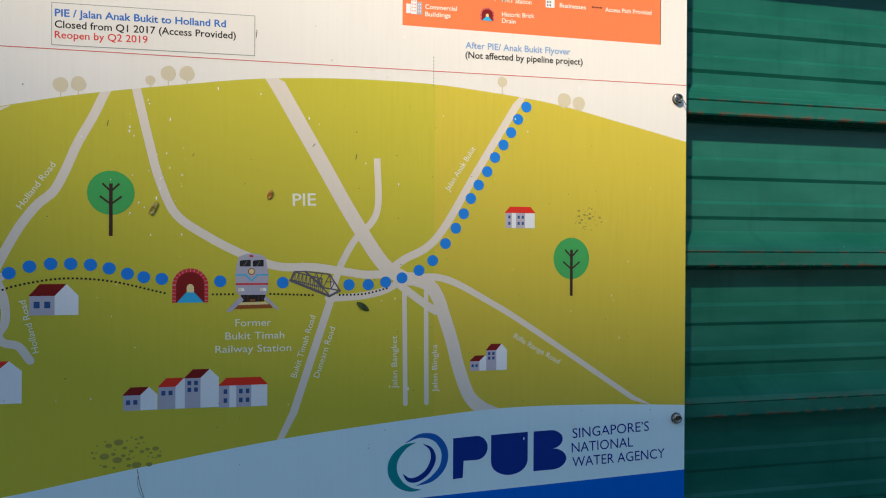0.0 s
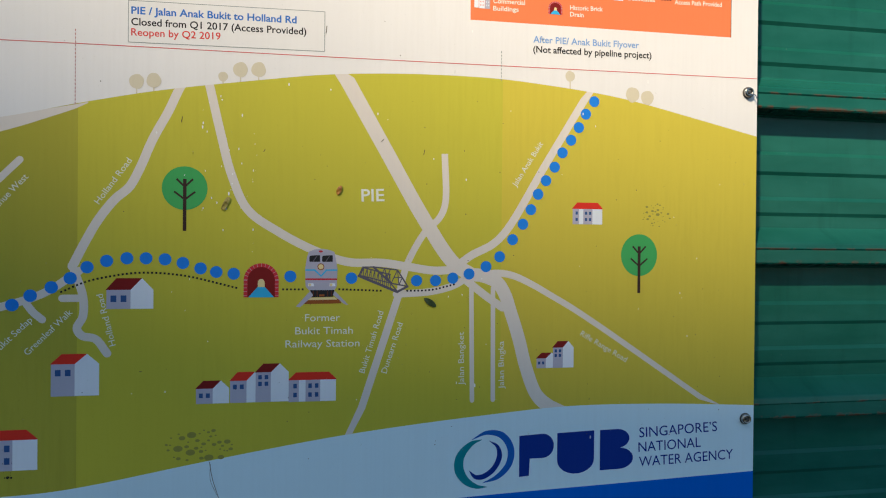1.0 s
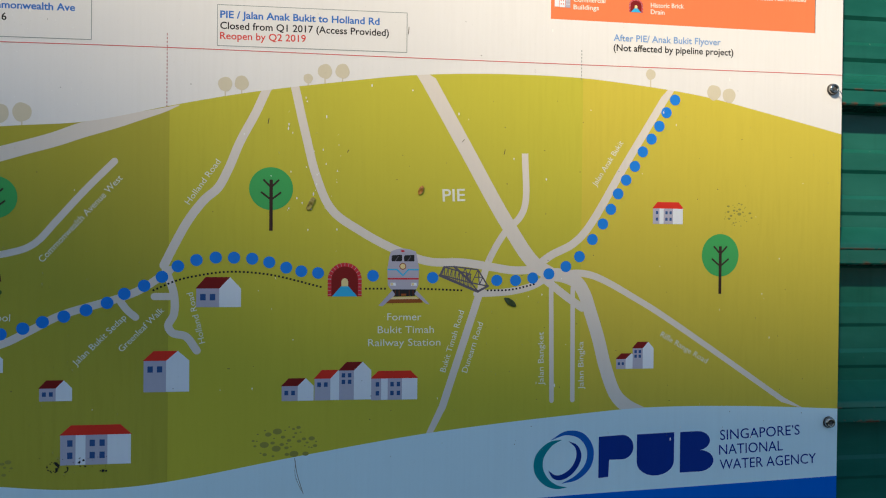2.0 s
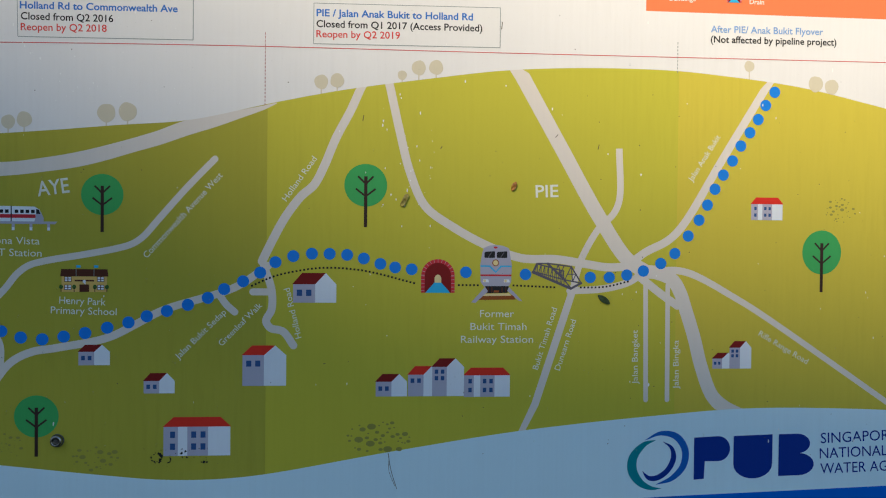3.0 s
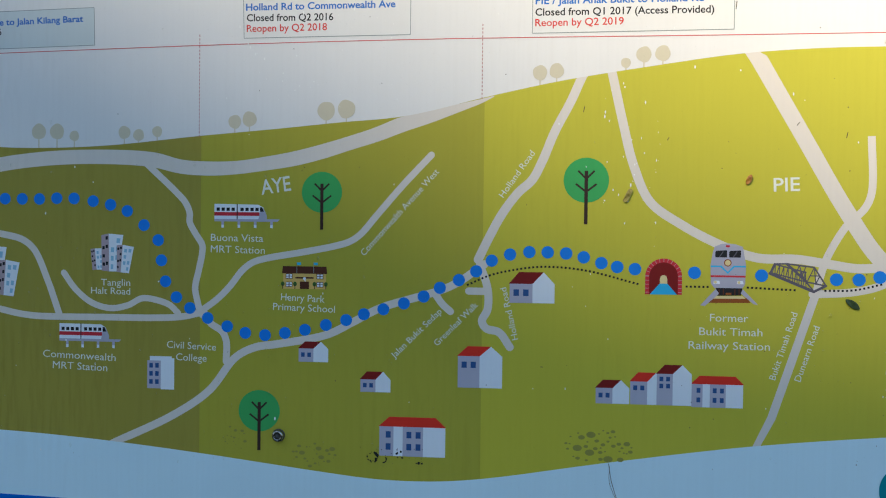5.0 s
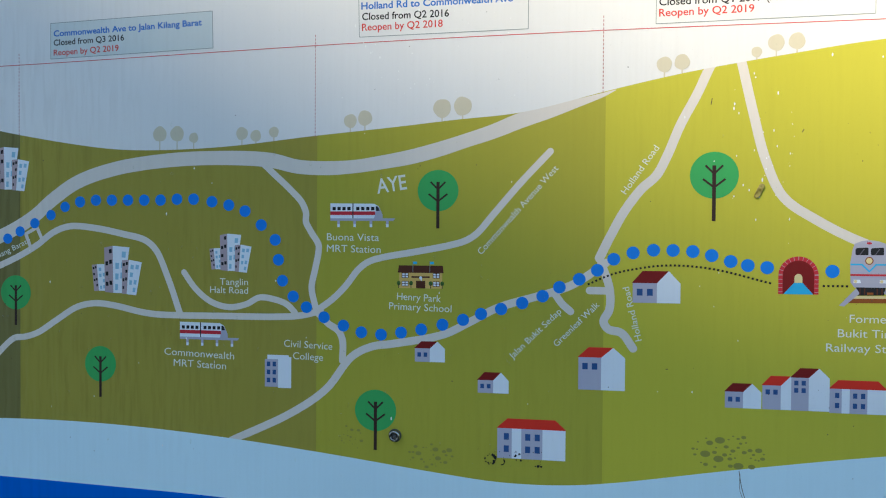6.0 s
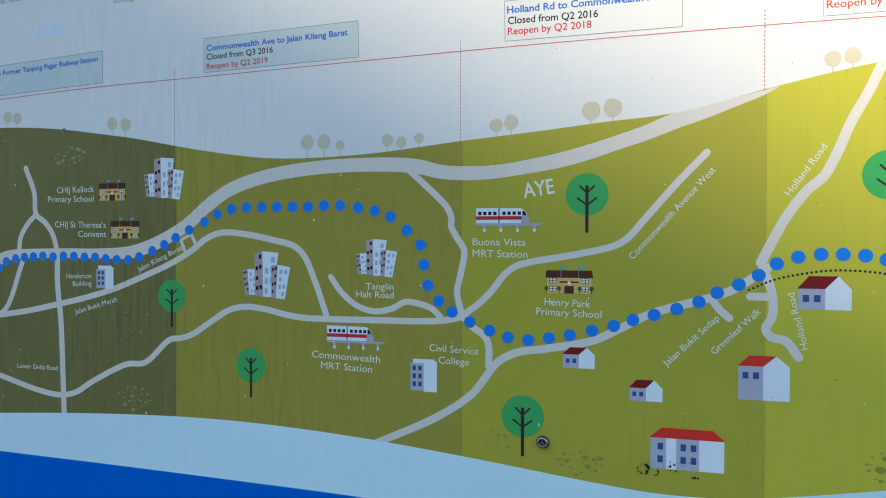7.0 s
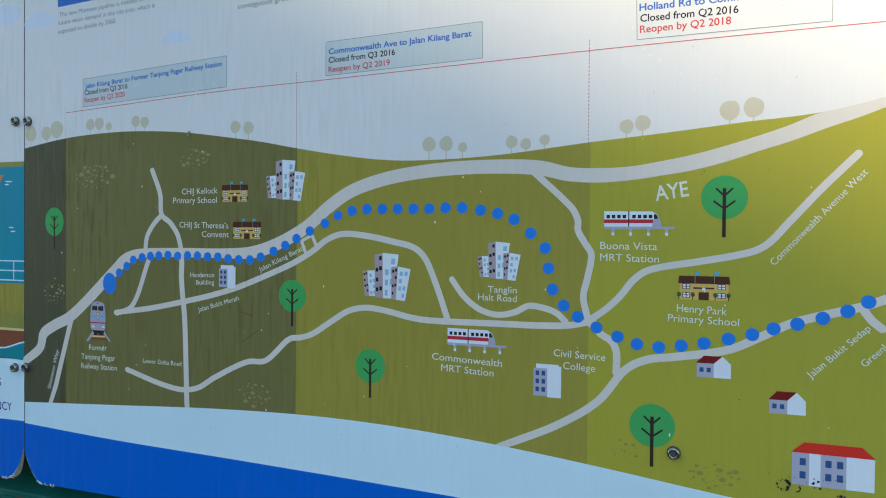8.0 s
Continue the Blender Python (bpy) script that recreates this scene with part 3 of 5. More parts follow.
dashes([(-0.824, 1.339), (-0.799, 1.350), (-0.774, 1.356), (-0.743, 1.360), (-0.698, 1.357), (-0.640, 1.343)], (0.0022, 0.0022), 0.0044, BLACK)
dashes([(-0.588, 1.341), (-0.566, 1.341)], (0.0022, 0.0022), 0.0044, BLACK)
dashes([(-0.524, 1.341), (-0.474, 1.339)], (0.0022, 0.0022), 0.0044, BLACK)
dashes([(-0.444, 1.339), (-0.415, 1.340), (-0.385, 1.347)], (0.0022, 0.0022), 0.0044, BLACK)
for x, z0, z1 in ((-0.331, 1.595, 1.630), (-0.811, 1.545, 1.626), (-1.1315, 1.503, 1.619), (-1.509, 1.511, 1.608), (-1.908, 1.540, 1.588)):
    dashes([(x, z0), (x, z1)], (0.0024, 0.0009), 0.0042, GREY_LINE if x > -0.5 else PALE if x < -1.8 else DULL_RED, "dashed_line")
stroke("section_line", [(-1.908, 1.577), (-1.619, 1.592), (-1.466, 1.596), (-1.256, 1.602), (-1.08, 1.6065), (-0.844, 1.610), (-0.543, 1.611), (0.0135, 1.614)],
       0.0008, Y_LINE, RED_LINE, board, "thin red line", (False, False))


# trees, pale trees and pebbles
def tree_icon(x, z, rx, rz, foot):
    t = flat("tree_icon", oval_pts(x, z, rx, rz, 36), Y_ICON, LEAF, board, "green round printed tree")
    bm = bmesh.new()
    w = 0.0037 * rx / 0.024
    y = Y_ICON - 0.0002
    sheet(bm, box_pts(x - w / 2, foot, x + w / 2, z + rz * 0.42), y)
    part("trunk", bm, BARK, t)
    for zz, reach in ((z + 0.06 * rz, 0.36), (z - 0.52 * rz, 0.46)):
        for s in (-1, 1):
            stroke("branch", [(x, zz), (x + s * reach * rx, zz + 0.36 * rz)], w * 0.55, y - 0.00005 - 0.00003 * (s + 1), BARK, t, caps=(False, False))


for row in ((-0.6965, 1.455, 0.0245, 0.0245, 1.407), (-0.149, 1.383, 0.0245, 0.0265, 1.335), (-0.989, 1.440, 0.0230, 0.0230, 1.398),
            (-1.059, 1.192, 0.0240, 0.0235, 1.147), (-1.400, 1.233, 0.0205, 0.0215, 1.193), (-1.514, 1.317, 0.0205, 0.0210, 1.277), (-1.931, 1.414, 0.0185, 0.0215, 1.372)):
    tree_icon(*row)


def pale_tree(x, z, r, foot):
    t = flat("pale_tree_icon", oval_pts(x, z, r * 0.95, r, 32, 0.0, 0.03), Y_LINE, PALE, board)
    flat("trunk", box_pts(x - 0.0007, foot, x + 0.0007, z - r * 0.8), Y_LINE - 0.0001, PALE, t)


for x, z, r in ((-0.748, 1.572, 0.0082), (-0.730, 1.574, 0.0082), (-0.656, 1.582, 0.0055), (-0.637, 1.591, 0.0085), (-0.617, 1.592, 0.0085),
                (-0.243, 1.604, 0.0065), (-0.160, 1.585, 0.0095), (-0.140, 1.582, 0.0090), (-1.090, 1.519, 0.0078), (-1.073, 1.522, 0.0086),
                (-0.985, 1.531, 0.0104), (-0.962, 1.533, 0.0104), (-1.323, 1.508, 0.0090), (-1.301, 1.508, 0.0090), (-1.280, 1.503, 0.0060),
                (-1.220, 1.507, 0.0075), (-1.203, 1.504, 0.0068), (-1.181, 1.508, 0.0062), (-1.604, 1.542, 0.0085), (-1.583, 1.540, 0.0085),
                (-1.979, 1.549, 0.0120), (-1.947, 1.548, 0.0105), (-1.926, 1.553, 0.0130), (-1.860, 1.557, 0.0085), (-1.843, 1.558, 0.0090),
                (-1.825, 1.553, 0.0060), (-1.775, 1.558, 0.0080), (-1.759, 1.556, 0.0080)):
    pale_tree(x, z, r, min(hill_top(x), z - r))


def pebbles(x0, z0, x1, z1, count, material, seed):
    rng = random.Random(seed)
    bm = bmesh.new()
    placed = []
    count = int(count * 1.5)
    for i in range(count * 8):
        r = rng.choice((0.0009, 0.0013, 0.0019, 0.0027, 0.0038)) * (x1 - x0) / 0.06
        a = rng.uniform(0, 6.283)
        k = math.sqrt(rng.random())
        x, z = (x0 + x1) / 2 + math.cos(a) * k * (x1 - x0) / 2, (z0 + z1) / 2 + math.sin(a) * k * (z1 - z0) / 2
        if len(placed) < count and all((x - p) ** 2 + (z - q) ** 2 > (r + s + 0.0006) ** 2 for p, q, s in placed):
            placed.append((x, z, r))
            sheet(bm, oval_pts(x, z, r * 1.1, r * 0.74, 12), Y_LINE)
    tagged(part("pebble_print", bm, material, board), kind="stuff")


for i, (x0, z0, x1, z1, count, m) in enumerate(((-0.716, 1.146, -0.642, 1.183, 26, STONE), (-0.146, 1.419, -0.107, 1.448, 22, STONE),
        (-1.103, 1.146, -1.072, 1.174, 14, STONE), (-1.021, 1.130, -0.971, 1.160, 18, STONE), (-1.598, 1.166, -1.546, 1.198, 20, STONE_LIGHT),
        (-1.953, 1.288, -1.911, 1.330, 24, STONE_LIGHT), (-1.888, 1.463, -1.817, 1.499, 26, STONE_LIGHT), (-1.697, 1.488, -1.648, 1.518, 20, STONE_LIGHT))):
    pebbles(x0, z0, x1, z1, count, m, 30 + i)


# houses
def panes(parent, x0, x1, z0, z1, cols, rows, w, h, y, material=PANE):
    for i in range(cols):
        for j in range(rows):
            cx, cz = x0 + (i + 0.5) * (x1 - x0) / cols, z0 + (j + 0.5) * (z1 - z0) / rows
            flat("window", box_pts(cx - w / 2, cz - h / 2, cx + w / 2, cz + h / 2), y, material, parent)


def gable_house(x0, xs, x1, foot, eave, ridge, roof, rows=1, upper=False, lift=0.0):
    y = Y_ICON - lift
    xm = (xs + x1) / 2
    h = flat("house_icon", [(xs, foot), (x1, foot), (x1, eave), (xm, ridge), (xs, eave)], y, WALL_LIGHT, board, "white printed house with a gable")
    flat("front_wall", box_pts(x0, foot, xs, eave), y - 0.00008, WALL_GREY, h)
    flat("roof", [(x0 - 0.001, eave), (xs, eave), (xm, ridge), (x0 + (xm - xs) * 0.85, ridge)], y - 0.00012, roof, h)
    low = foot + (eave - foot) * (0.5 if upper else 0.12)
    w = (xs - x0) * 0.24
    panes(h, x0 + (xs - x0) * 0.08, xs - (xs - x0) * 0.08, low, eave - (eave - foot) * 0.05, 2, rows, w, w * 1.2, y - 0.00016)


gable_house(-0.778, -0.753, -0.729, 1.320, 1.341, 1.354, ROOF_DARK)
gable_house(-1.014, -0.997, -0.980, 1.249, 1.264, 1.272, ROOF_DARK)
gable_house(-0.943, -0.926, -0.909, 1.217, 1.231, 1.240, ROOF_DARK)
gable_house(-0.834, -0.810, -0.785, 1.225, 1.260, 1.271, ROOF_RED, 1, True)
gable_house(-0.683, -0.665, -0.647, 1.212, 1.229, 1.238, ROOF_DARK)
gable_house(-0.646, -0.628, -0.609, 1.212, 1.237, 1.247, ROOF_RED, 1, True)
gable_house(-0.618, -0.601, -0.581, 1.212, 1.246, 1.256, ROOF_DARK, 2, True, 0.0003)
gable_house(-0.283, -0.271, -0.256, 1.243, 1.255, 1.262, ROOF_DARK)
gable_house(-0.262, -0.249, -0.235, 1.243, 1.268, 1.276, ROOF_DARK, 2, True, 0.0003)


def hip_house(x0, x1, foot, eave, ridge):
    y, w = Y_ICON, x1 - x0
    h = flat("house_icon", box_pts(x0, foot, x1, eave), y, WALL_LIGHT, board, "white printed house with a red hipped roof")
    flat("front_wall", box_pts(x0, foot, x0 + 0.215 * w, eave), y - 0.00008, WALL_GREY, h)
    flat("front_wall", box_pts(x0 + 0.355 * w, foot, x0 + 0.665 * w, eave), y - 0.00008, WALL_GREY, h)
    flat("roof", [(x0 - 0.001, eave), (x1 + 0.001, eave), (x1 - 0.15 * w, ridge), (x0 + 0.15 * w, ridge)], y - 0.00012, ROOF_RED, h)
    pw = 0.075 * w
    panes(h, x0 + 0.07 * w, x0 + 0.20 * w, foot + 0.05 * w, eave - 0.03 * w, 1, 2, pw, pw * 1.3, y - 0.00016)
    panes(h, x0 + 0.38 * w, x0 + 0.66 * w, foot + 0.05 * w, eave - 0.03 * w, 2, 2, pw, pw * 1.3, y - 0.00016)


hip_house(-0.921, -0.847, 1.146, 1.179, 1.190)
hip_house(-0.581, -0.527, 1.211, 1.236, 1.245)
hip_house(-0.238, -0.199, 1.421, 1.440, 1.448)


def school(x0, x1, foot, top):
    w, h, y = x1 - x0, top - foot, Y_ICON
    s = flat("school_icon", box_pts(x0 + 0.03 * w, foot, x1 - 0.03 * w, foot + 0.72 * h), y, YELLOW, board, "yellow printed school with a brown roof")
    flat("roof", [(x0, foot + 0.68 * h), (x1, foot + 0.68 * h), (x1 - 0.02 * w, top), (x0 + 0.02 * w, top)], y - 0.00008, BROWN, s)
    flat("door", box_pts(x0 + 0.40 * w, foot, x0 + 0.60 * w, foot + 0.33 * h), y - 0.00008, BROWN, s)
    flat("porch", box_pts(x0 + 0.30 * w, foot + 0.46 * h, x0 + 0.70 * w, foot + 0.53 * h), y - 0.00008, BROWN, s)
    flat("clock", oval_pts(x0 + 0.5 * w, foot + 0.46 * h, 0.034 * w, 0.034 * w, 14), y - 0.00014, WALL_LIGHT, s)
    for cx in (0.16, 0.84):
        for cz in (0.20, 0.56):
            f = flat("window", box_pts(x0 + (cx - 0.075) * w, foot + (cz - 0.115) * h, x0 + (cx + 0.075) * w, foot + (cz + 0.115) * h), y - 0.00008, BROWN, s)
            for kx in (-0.036, 0.036):
                for kz in (-0.052, 0.052):
                    flat("pane", box_pts(x0 + (cx + kx - 0.027) * w, foot + (cz + kz - 0.038) * h, x0 + (cx + kx + 0.027) * w, foot + (cz + kz + 0.038) * h), y - 0.00014, WALL_LIGHT, f)
    for cx in (0.02, 0.29, 0.72, 0.97):
        shrub = flat("shrub", oval_pts(x0 + cx * w, foot + 0.22 * h, 0.042 * w, 0.10 * h, 16), y - 0.00018, SHRUB, s)
        flat("stem", box_pts(x0 + (cx - 0.008) * w, foot, x0 + (cx + 0.008) * w, foot + 0.2 * h), y - 0.00022, BARK, shrub)
    for cx in (0.33, 0.70):
        flat("flag", box_pts(x0 + cx * w, top + 0.06 * h, x0 + (cx + 0.09) * w, top + 0.17 * h), y - 0.00008, SKY_BLUE, s)
        flat("pole", box_pts(x0 + cx * w - 0.0003, top - 0.3 * h, x0 + cx * w + 0.0003, top + 0.2 * h), y - 0.0001, GREY_LINE, s)


school(-1.034, -0.982, 1.331, 1.3565)
school(-1.626, -1.583, 1.441, 1.464)
school(-1.608, -1.562, 1.391, 1.414)


def metro(x0, x1, foot, top):
    w, h, y = x1 - x0, top - foot, Y_ICON
    t = flat("metro_icon", [(x0, foot), (x1, foot), (x1, foot + 0.25 * h), (x1 - 0.07 * w, top - 0.22 * h), (x1 - 0.16 * w, top - 0.03 * h), (x0, top)], y, WALL_LIGHT, board, "white printed metro train with a red stripe")
    flat("nose", [(x1 - 0.16 * w, foot), (x1, foot), (x1, foot + 0.25 * h), (x1 - 0.07 * w, top - 0.23 * h), (x1 - 0.13 * w, foot + 0.5 * h)], y - 0.00005, TRAIN, t)
    flat("stripe", box_pts(x0, foot + 0.22 * h, x1 - 0.14 * w, foot + 0.46 * h), y - 0.0001, RED, t)
    flat("viaduct", [(x0, foot - 0.16 * h), (x1 + 0.20 * w, foot - 0.16 * h), (x1 + 0.24 * w, foot), (x0, foot)], y - 0.00003, TRAIN, t)
    for i in range(4):
        cx = x0 + (0.16 + 0.31 * i) * w
        flat("pier", box_pts(cx - 0.025 * w, foot - 0.58 * h, cx + 0.025 * w, foot - 0.16 * h), y - 0.00003, WALL_GREY, t)
        flat("footing", box_pts(cx - 0.025 * w, foot - 0.58 * h, cx + 0.025 * w, foot - 0.38 * h), y - 0.00006, WALL_LIGHT, t)
    for i in range(4):
        for s in (0.045, 0.50):
            cx = x0 + (s + 0.028 + 0.095 * i) * w
            flat("window", box_pts(cx - 0.031 * w, foot + 0.54 * h, cx + 0.031 * w, foot + 0.76 * h), y - 0.0001, BLACK, t)
    flat("windscreen", [(x1 - 0.13 * w, foot + 0.5 * h), (x1 - 0.055 * w, foot + 0.5 * h), (x1 - 0.09 * w, foot + 0.8 * h), (x1 - 0.13 * w, foot + 0.8 * h)], y - 0.00012, BLACK, t)
    flat("coupling", box_pts(x0 + 0.425 * w, foot, x0 + 0.445 * w, top), y - 0.00013, BLACK, t)


metro(-1.113, -1.052, 1.4090, 1.4260)
metro(-1.297, -1.237, 1.2690, 1.2865)


def towers(x0, x1, foot, top):
    """Three leaning blocks of flats, each with a mauve side and a white front."""
    w, h, y = x1 - x0, top - foot, Y_ICON
    f = lambda p: (x0 + p[0] * w, foot + p[1] * h)
    blend = lambda q, u, v: tuple((q[0][k] * (1 - u) + q[1][k] * u) * (1 - v) + (q[3][k] * (1 - u) + q[2][k] * u) * v for k in (0, 1))
    home = None
    blocks = ((((0.05, 0.07), (0.145, 0.08), (0.10, 0.618), (0.0, 0.607)), ((0.145, 0.08), (0.30, 0.08), (0.30, 0.628), (0.10, 0.618)), 4),
              (((0.265, 0.06), (0.435, 0.04), (0.42, 1.0), (0.25, 0.96)), ((0.435, 0.04), (0.64, 0.04), (0.755, 0.97), (0.42, 1.0)), 4),
              (((0.606, 0.03), (0.70, 0.02), (0.745, 0.72), (0.606, 0.707)), ((0.70, 0.02), (0.89, 0.0), (1.0, 0.67), (0.745, 0.72)), 4))
    for j, (side, face, rows) in enumerate(blocks):
        yy = y - 0.0002 * j
        b = flat("tower_icon" if home is None else "block", [f(p) for p in face], yy, WALL_LIGHT, home or board, "" if home else "white and mauve printed blocks of flats")
        home = home or b
        flat("side", [f(p) for p in side], yy - 0.00003, MAUVE, home)
        for i in range(rows):
            for c in (0, 1):
                v = (i + 0.55 + 0.12 * c) / (rows + 0.4)
                if (i * 2 + c + j) % 5 != 2:
                    u = 0.30 + 0.40 * c
                    flat("window", [f(blend(face, u + du, v + dv)) for du, dv in ((-0.13, -0.065), (0.13, -0.065), (0.13, 0.065), (-0.13, 0.065))], yy - 0.00006, PANE_SKY, home)
                if (i + 2 * c + j) % 4 != 0:
                    u = 0.28 + 0.44 * c
                    flat("window", [f(blend(side, u + du, v + 0.06 + dv)) for du, dv in ((-0.16, -0.045), (0.16, -0.045), (0.16, 0.045), (-0.16, 0.045))], yy - 0.00006, BLACK, home)


towers(-1.555, -1.4955, 1.4411, 1.4955)
towers(-1.4114, -1.346, 1.3165, 1.3754)
towers(-1.2599, -1.2078, 1.3455, 1.3908)


def office(x0, xs, x1, foot, top, rows):
    y = Y_ICON
    o = flat("office_icon", box_pts(xs, foot - 0.001, x1, top - 0.001), y, WALL_LIGHT, board, "pale printed office block")
    flat("front_wall", box_pts(x0, foot, xs, top - 0.004), y - 0.00005, WALL_GREY, o)
    flat("parapet", box_pts(x0 + 0.003, top - 0.004, x1 - 0.003, top + 0.001), y - 0.00003, WALL_LIGHT, o)
    panes(o, x0 + 0.001, xs - 0.001, foot + 0.003, top - 0.005, 2, rows, (xs - x0) * 0.26, (top - foot) / rows * 0.45, y - 0.0001)


office(-1.191, -1.175, -1.159, 1.214, 1.250, 3)
office(-1.630, -1.616, -1.603, 1.325, 1.354, 3)


def train(x0, x1, foot, top):
    """A diesel locomotive seen from the front, on two splayed rails."""
    w, h, y = x1 - x0, top - foot, Y_ICON - 0.0002
    f = lambda u, v: (x0 + u * w, foot + v * h)
    t = flat("train_icon", [f(0.12, 0.285), f(0.91, 0.285), f(0.98, 0.36), f(1.0, 0.655), f(0.985, 0.70), f(0.93, 0.86), f(0.90, 0.945), f(0.70, 0.985), f(0.48, 1.0),
                            f(0.28, 0.985), f(0.11, 0.945), f(0.06, 0.86), f(0.015, 0.70), f(0.0, 0.655), f(0.02, 0.36)], y, TRAIN, board, "grey printed diesel locomotive seen from the front")
    flat("roof", [f(0.11, 0.945), f(0.28, 0.95), f(0.72, 0.95), f(0.90, 0.945), f(0.70, 0.985), f(0.48, 1.0), f(0.28, 0.985)], y - 0.00004, WALL_GREY, t)
    flat("sleeper", [f(-0.07, 0.05), f(1.13, 0.06), f(1.06, 0.135), f(0.0, 0.125)], y - 0.00002, SLEEPER, t)
    flat("ballast", [f(0.06, 0.118), f(1.00, 0.125), f(0.92, 0.165), f(0.14, 0.16)], y - 0.00004, LAMP, t)
    for m, n in ((0.13, 0.46), (0.52, 0.85)):
        flat("windscreen", [f(m + 0.015, 0.775), f(n - 0.005, 0.775), f(n, 0.785), f(n, 0.875), f(n - 0.015, 0.89), f(m + 0.03, 0.88), f(m, 0.86), f(m, 0.79)], y - 0.0001, BLACK, t)
        flat("wiper", [f(m + 0.10, 0.78), f(m + 0.13, 0.78), f(m + 0.24, 0.87), f(m + 0.21, 0.87)], y - 0.00016, STEEL, t)
    for m in (0.09, 0.75):
        flat("headlight", [f(m, 0.355), f(m + 0.19, 0.355), f(m + 0.17, 0.405), f(m + 0.01, 0.405)], y - 0.0001, WALL_LIGHT, t)
        flat("lamp", oval_pts(*f(m + 0.055, 0.380), 0.042 * w, 0.042 * w, 14), y - 0.00014, LAMP, t)
    flat("blue_stripe", [f(0.01, 0.62), f(0.29, 0.62), f(0.49, 0.515), f(0.67, 0.62), f(0.99, 0.62), f(0.99, 0.645), f(0.65, 0.645), f(0.49, 0.545), f(0.31, 0.645), f(0.01, 0.645)], y - 0.00012, SKY_BLUE, t)
    flat("red_stripe", box_pts(*f(0.01, 0.46), *f(0.99, 0.49)), y - 0.0001, RED, t)
    flat("lamp_rim", oval_pts(*f(0.485, 0.69), 0.108 * w, 0.108 * w, 18), y - 0.0002, SLEEPER, t)
    flat("lamp", oval_pts(*f(0.485, 0.69), 0.080 * w, 0.080 * w, 18), y - 0.00026, LAMP, t)
    flat("badge", oval_pts(*f(0.48, 0.953), 0.065 * w, 0.018 * h, 14), y - 0.0001, RED, t)
    bogie = flat("bogie", [f(0.20, 0.165), f(0.87, 0.175), f(0.91, 0.29), f(0.16, 0.29)], y - 0.00008, BLACK, t)
    for u in (0.24, 0.36, 0.68, 0.80):
        flat("spring", box_pts(*f(u, 0.18), *f(u + 0.035, 0.275)), y - 0.00012, BROWN, bogie)
    flat("coupler", box_pts(*f(0.44, 0.18), *f(0.60, 0.215)), y - 0.00012, SLEEPER, bogie)
    flat("rail", [f(-0.27, 0.01), f(-0.14, 0.0), f(0.26, 0.20), f(0.16, 0.275)], y - 0.00009, TRAIN, t)
    flat("rail", [f(1.22, 0.045), f(1.35, 0.03), f(0.92, 0.275), f(0.86, 0.21)], y - 0.00009, TRAIN, t)


train(-0.5634, -0.5262, 1.3205, 1.3882)
train(-1.8598, -1.8305, 1.2365, 1.2968)


def tunnel(x0, x1, foot, top):
    w, h, y = x1 - x0, top - foot, Y_ICON
    arch = lambda rx, rz, z: [(x0 + w / 2 + rx * math.cos(a), z + rz * math.sin(a)) for a in np.linspace(0, math.pi, 20)]
    cx, spring = x0 + w / 2, foot + 0.50 * h
    t = flat("tunnel_icon", [(cx - w / 2, foot), (cx + w / 2, foot), *arch(w / 2, h * 0.5, spring)], y, RED, board, "printed brick arch over blue water")
    flat("opening", [(cx - 0.39 * w, foot), (cx + 0.39 * w, foot), *arch(0.39 * w, h * 0.39, spring)], y - 0.00005, ROOF_DARK, t)
    flat("daylight", [(cx - 0.10 * w, foot + 0.25 * h), (cx + 0.10 * w, foot + 0.25 * h), *arch(0.10 * w, h * 0.12, foot + 0.42 * h)], y - 0.0001, LAMP, t)
    flat("water", [(cx - 0.37 * w, foot), (cx + 0.37 * w, foot), (cx + 0.11 * w, foot + 0.30 * h), (cx - 0.11 * w, foot + 0.30 * h)], y - 0.00014, SKY_BLUE, t)
    bm = bmesh.new()
    for i, a in enumerate(np.linspace(0.05, math.pi - 0.05, 13)):
        p, q = (cx + 0.40 * w * math.cos(a), spring + 0.40 * h * math.sin(a)), (cx + 0.5 * w * math.cos(a), spring + 0.5 * h * math.sin(a))
        ribbon(bm, [p, q], 0.0005, y - 0.00018, (False, False))
    for z in np.linspace(foot + 0.06 * h, spring, 5):
        for s in (-1, 1):
            ribbon(bm, [(cx + s * 0.40 * w, z), (cx + s * 0.5 * w, z)], 0.0005, y - 0.00018, (False, False))
    part("mortar", bm, MAUVE, t)


tunnel(-0.632, -0.593, 1.332, 1.371)

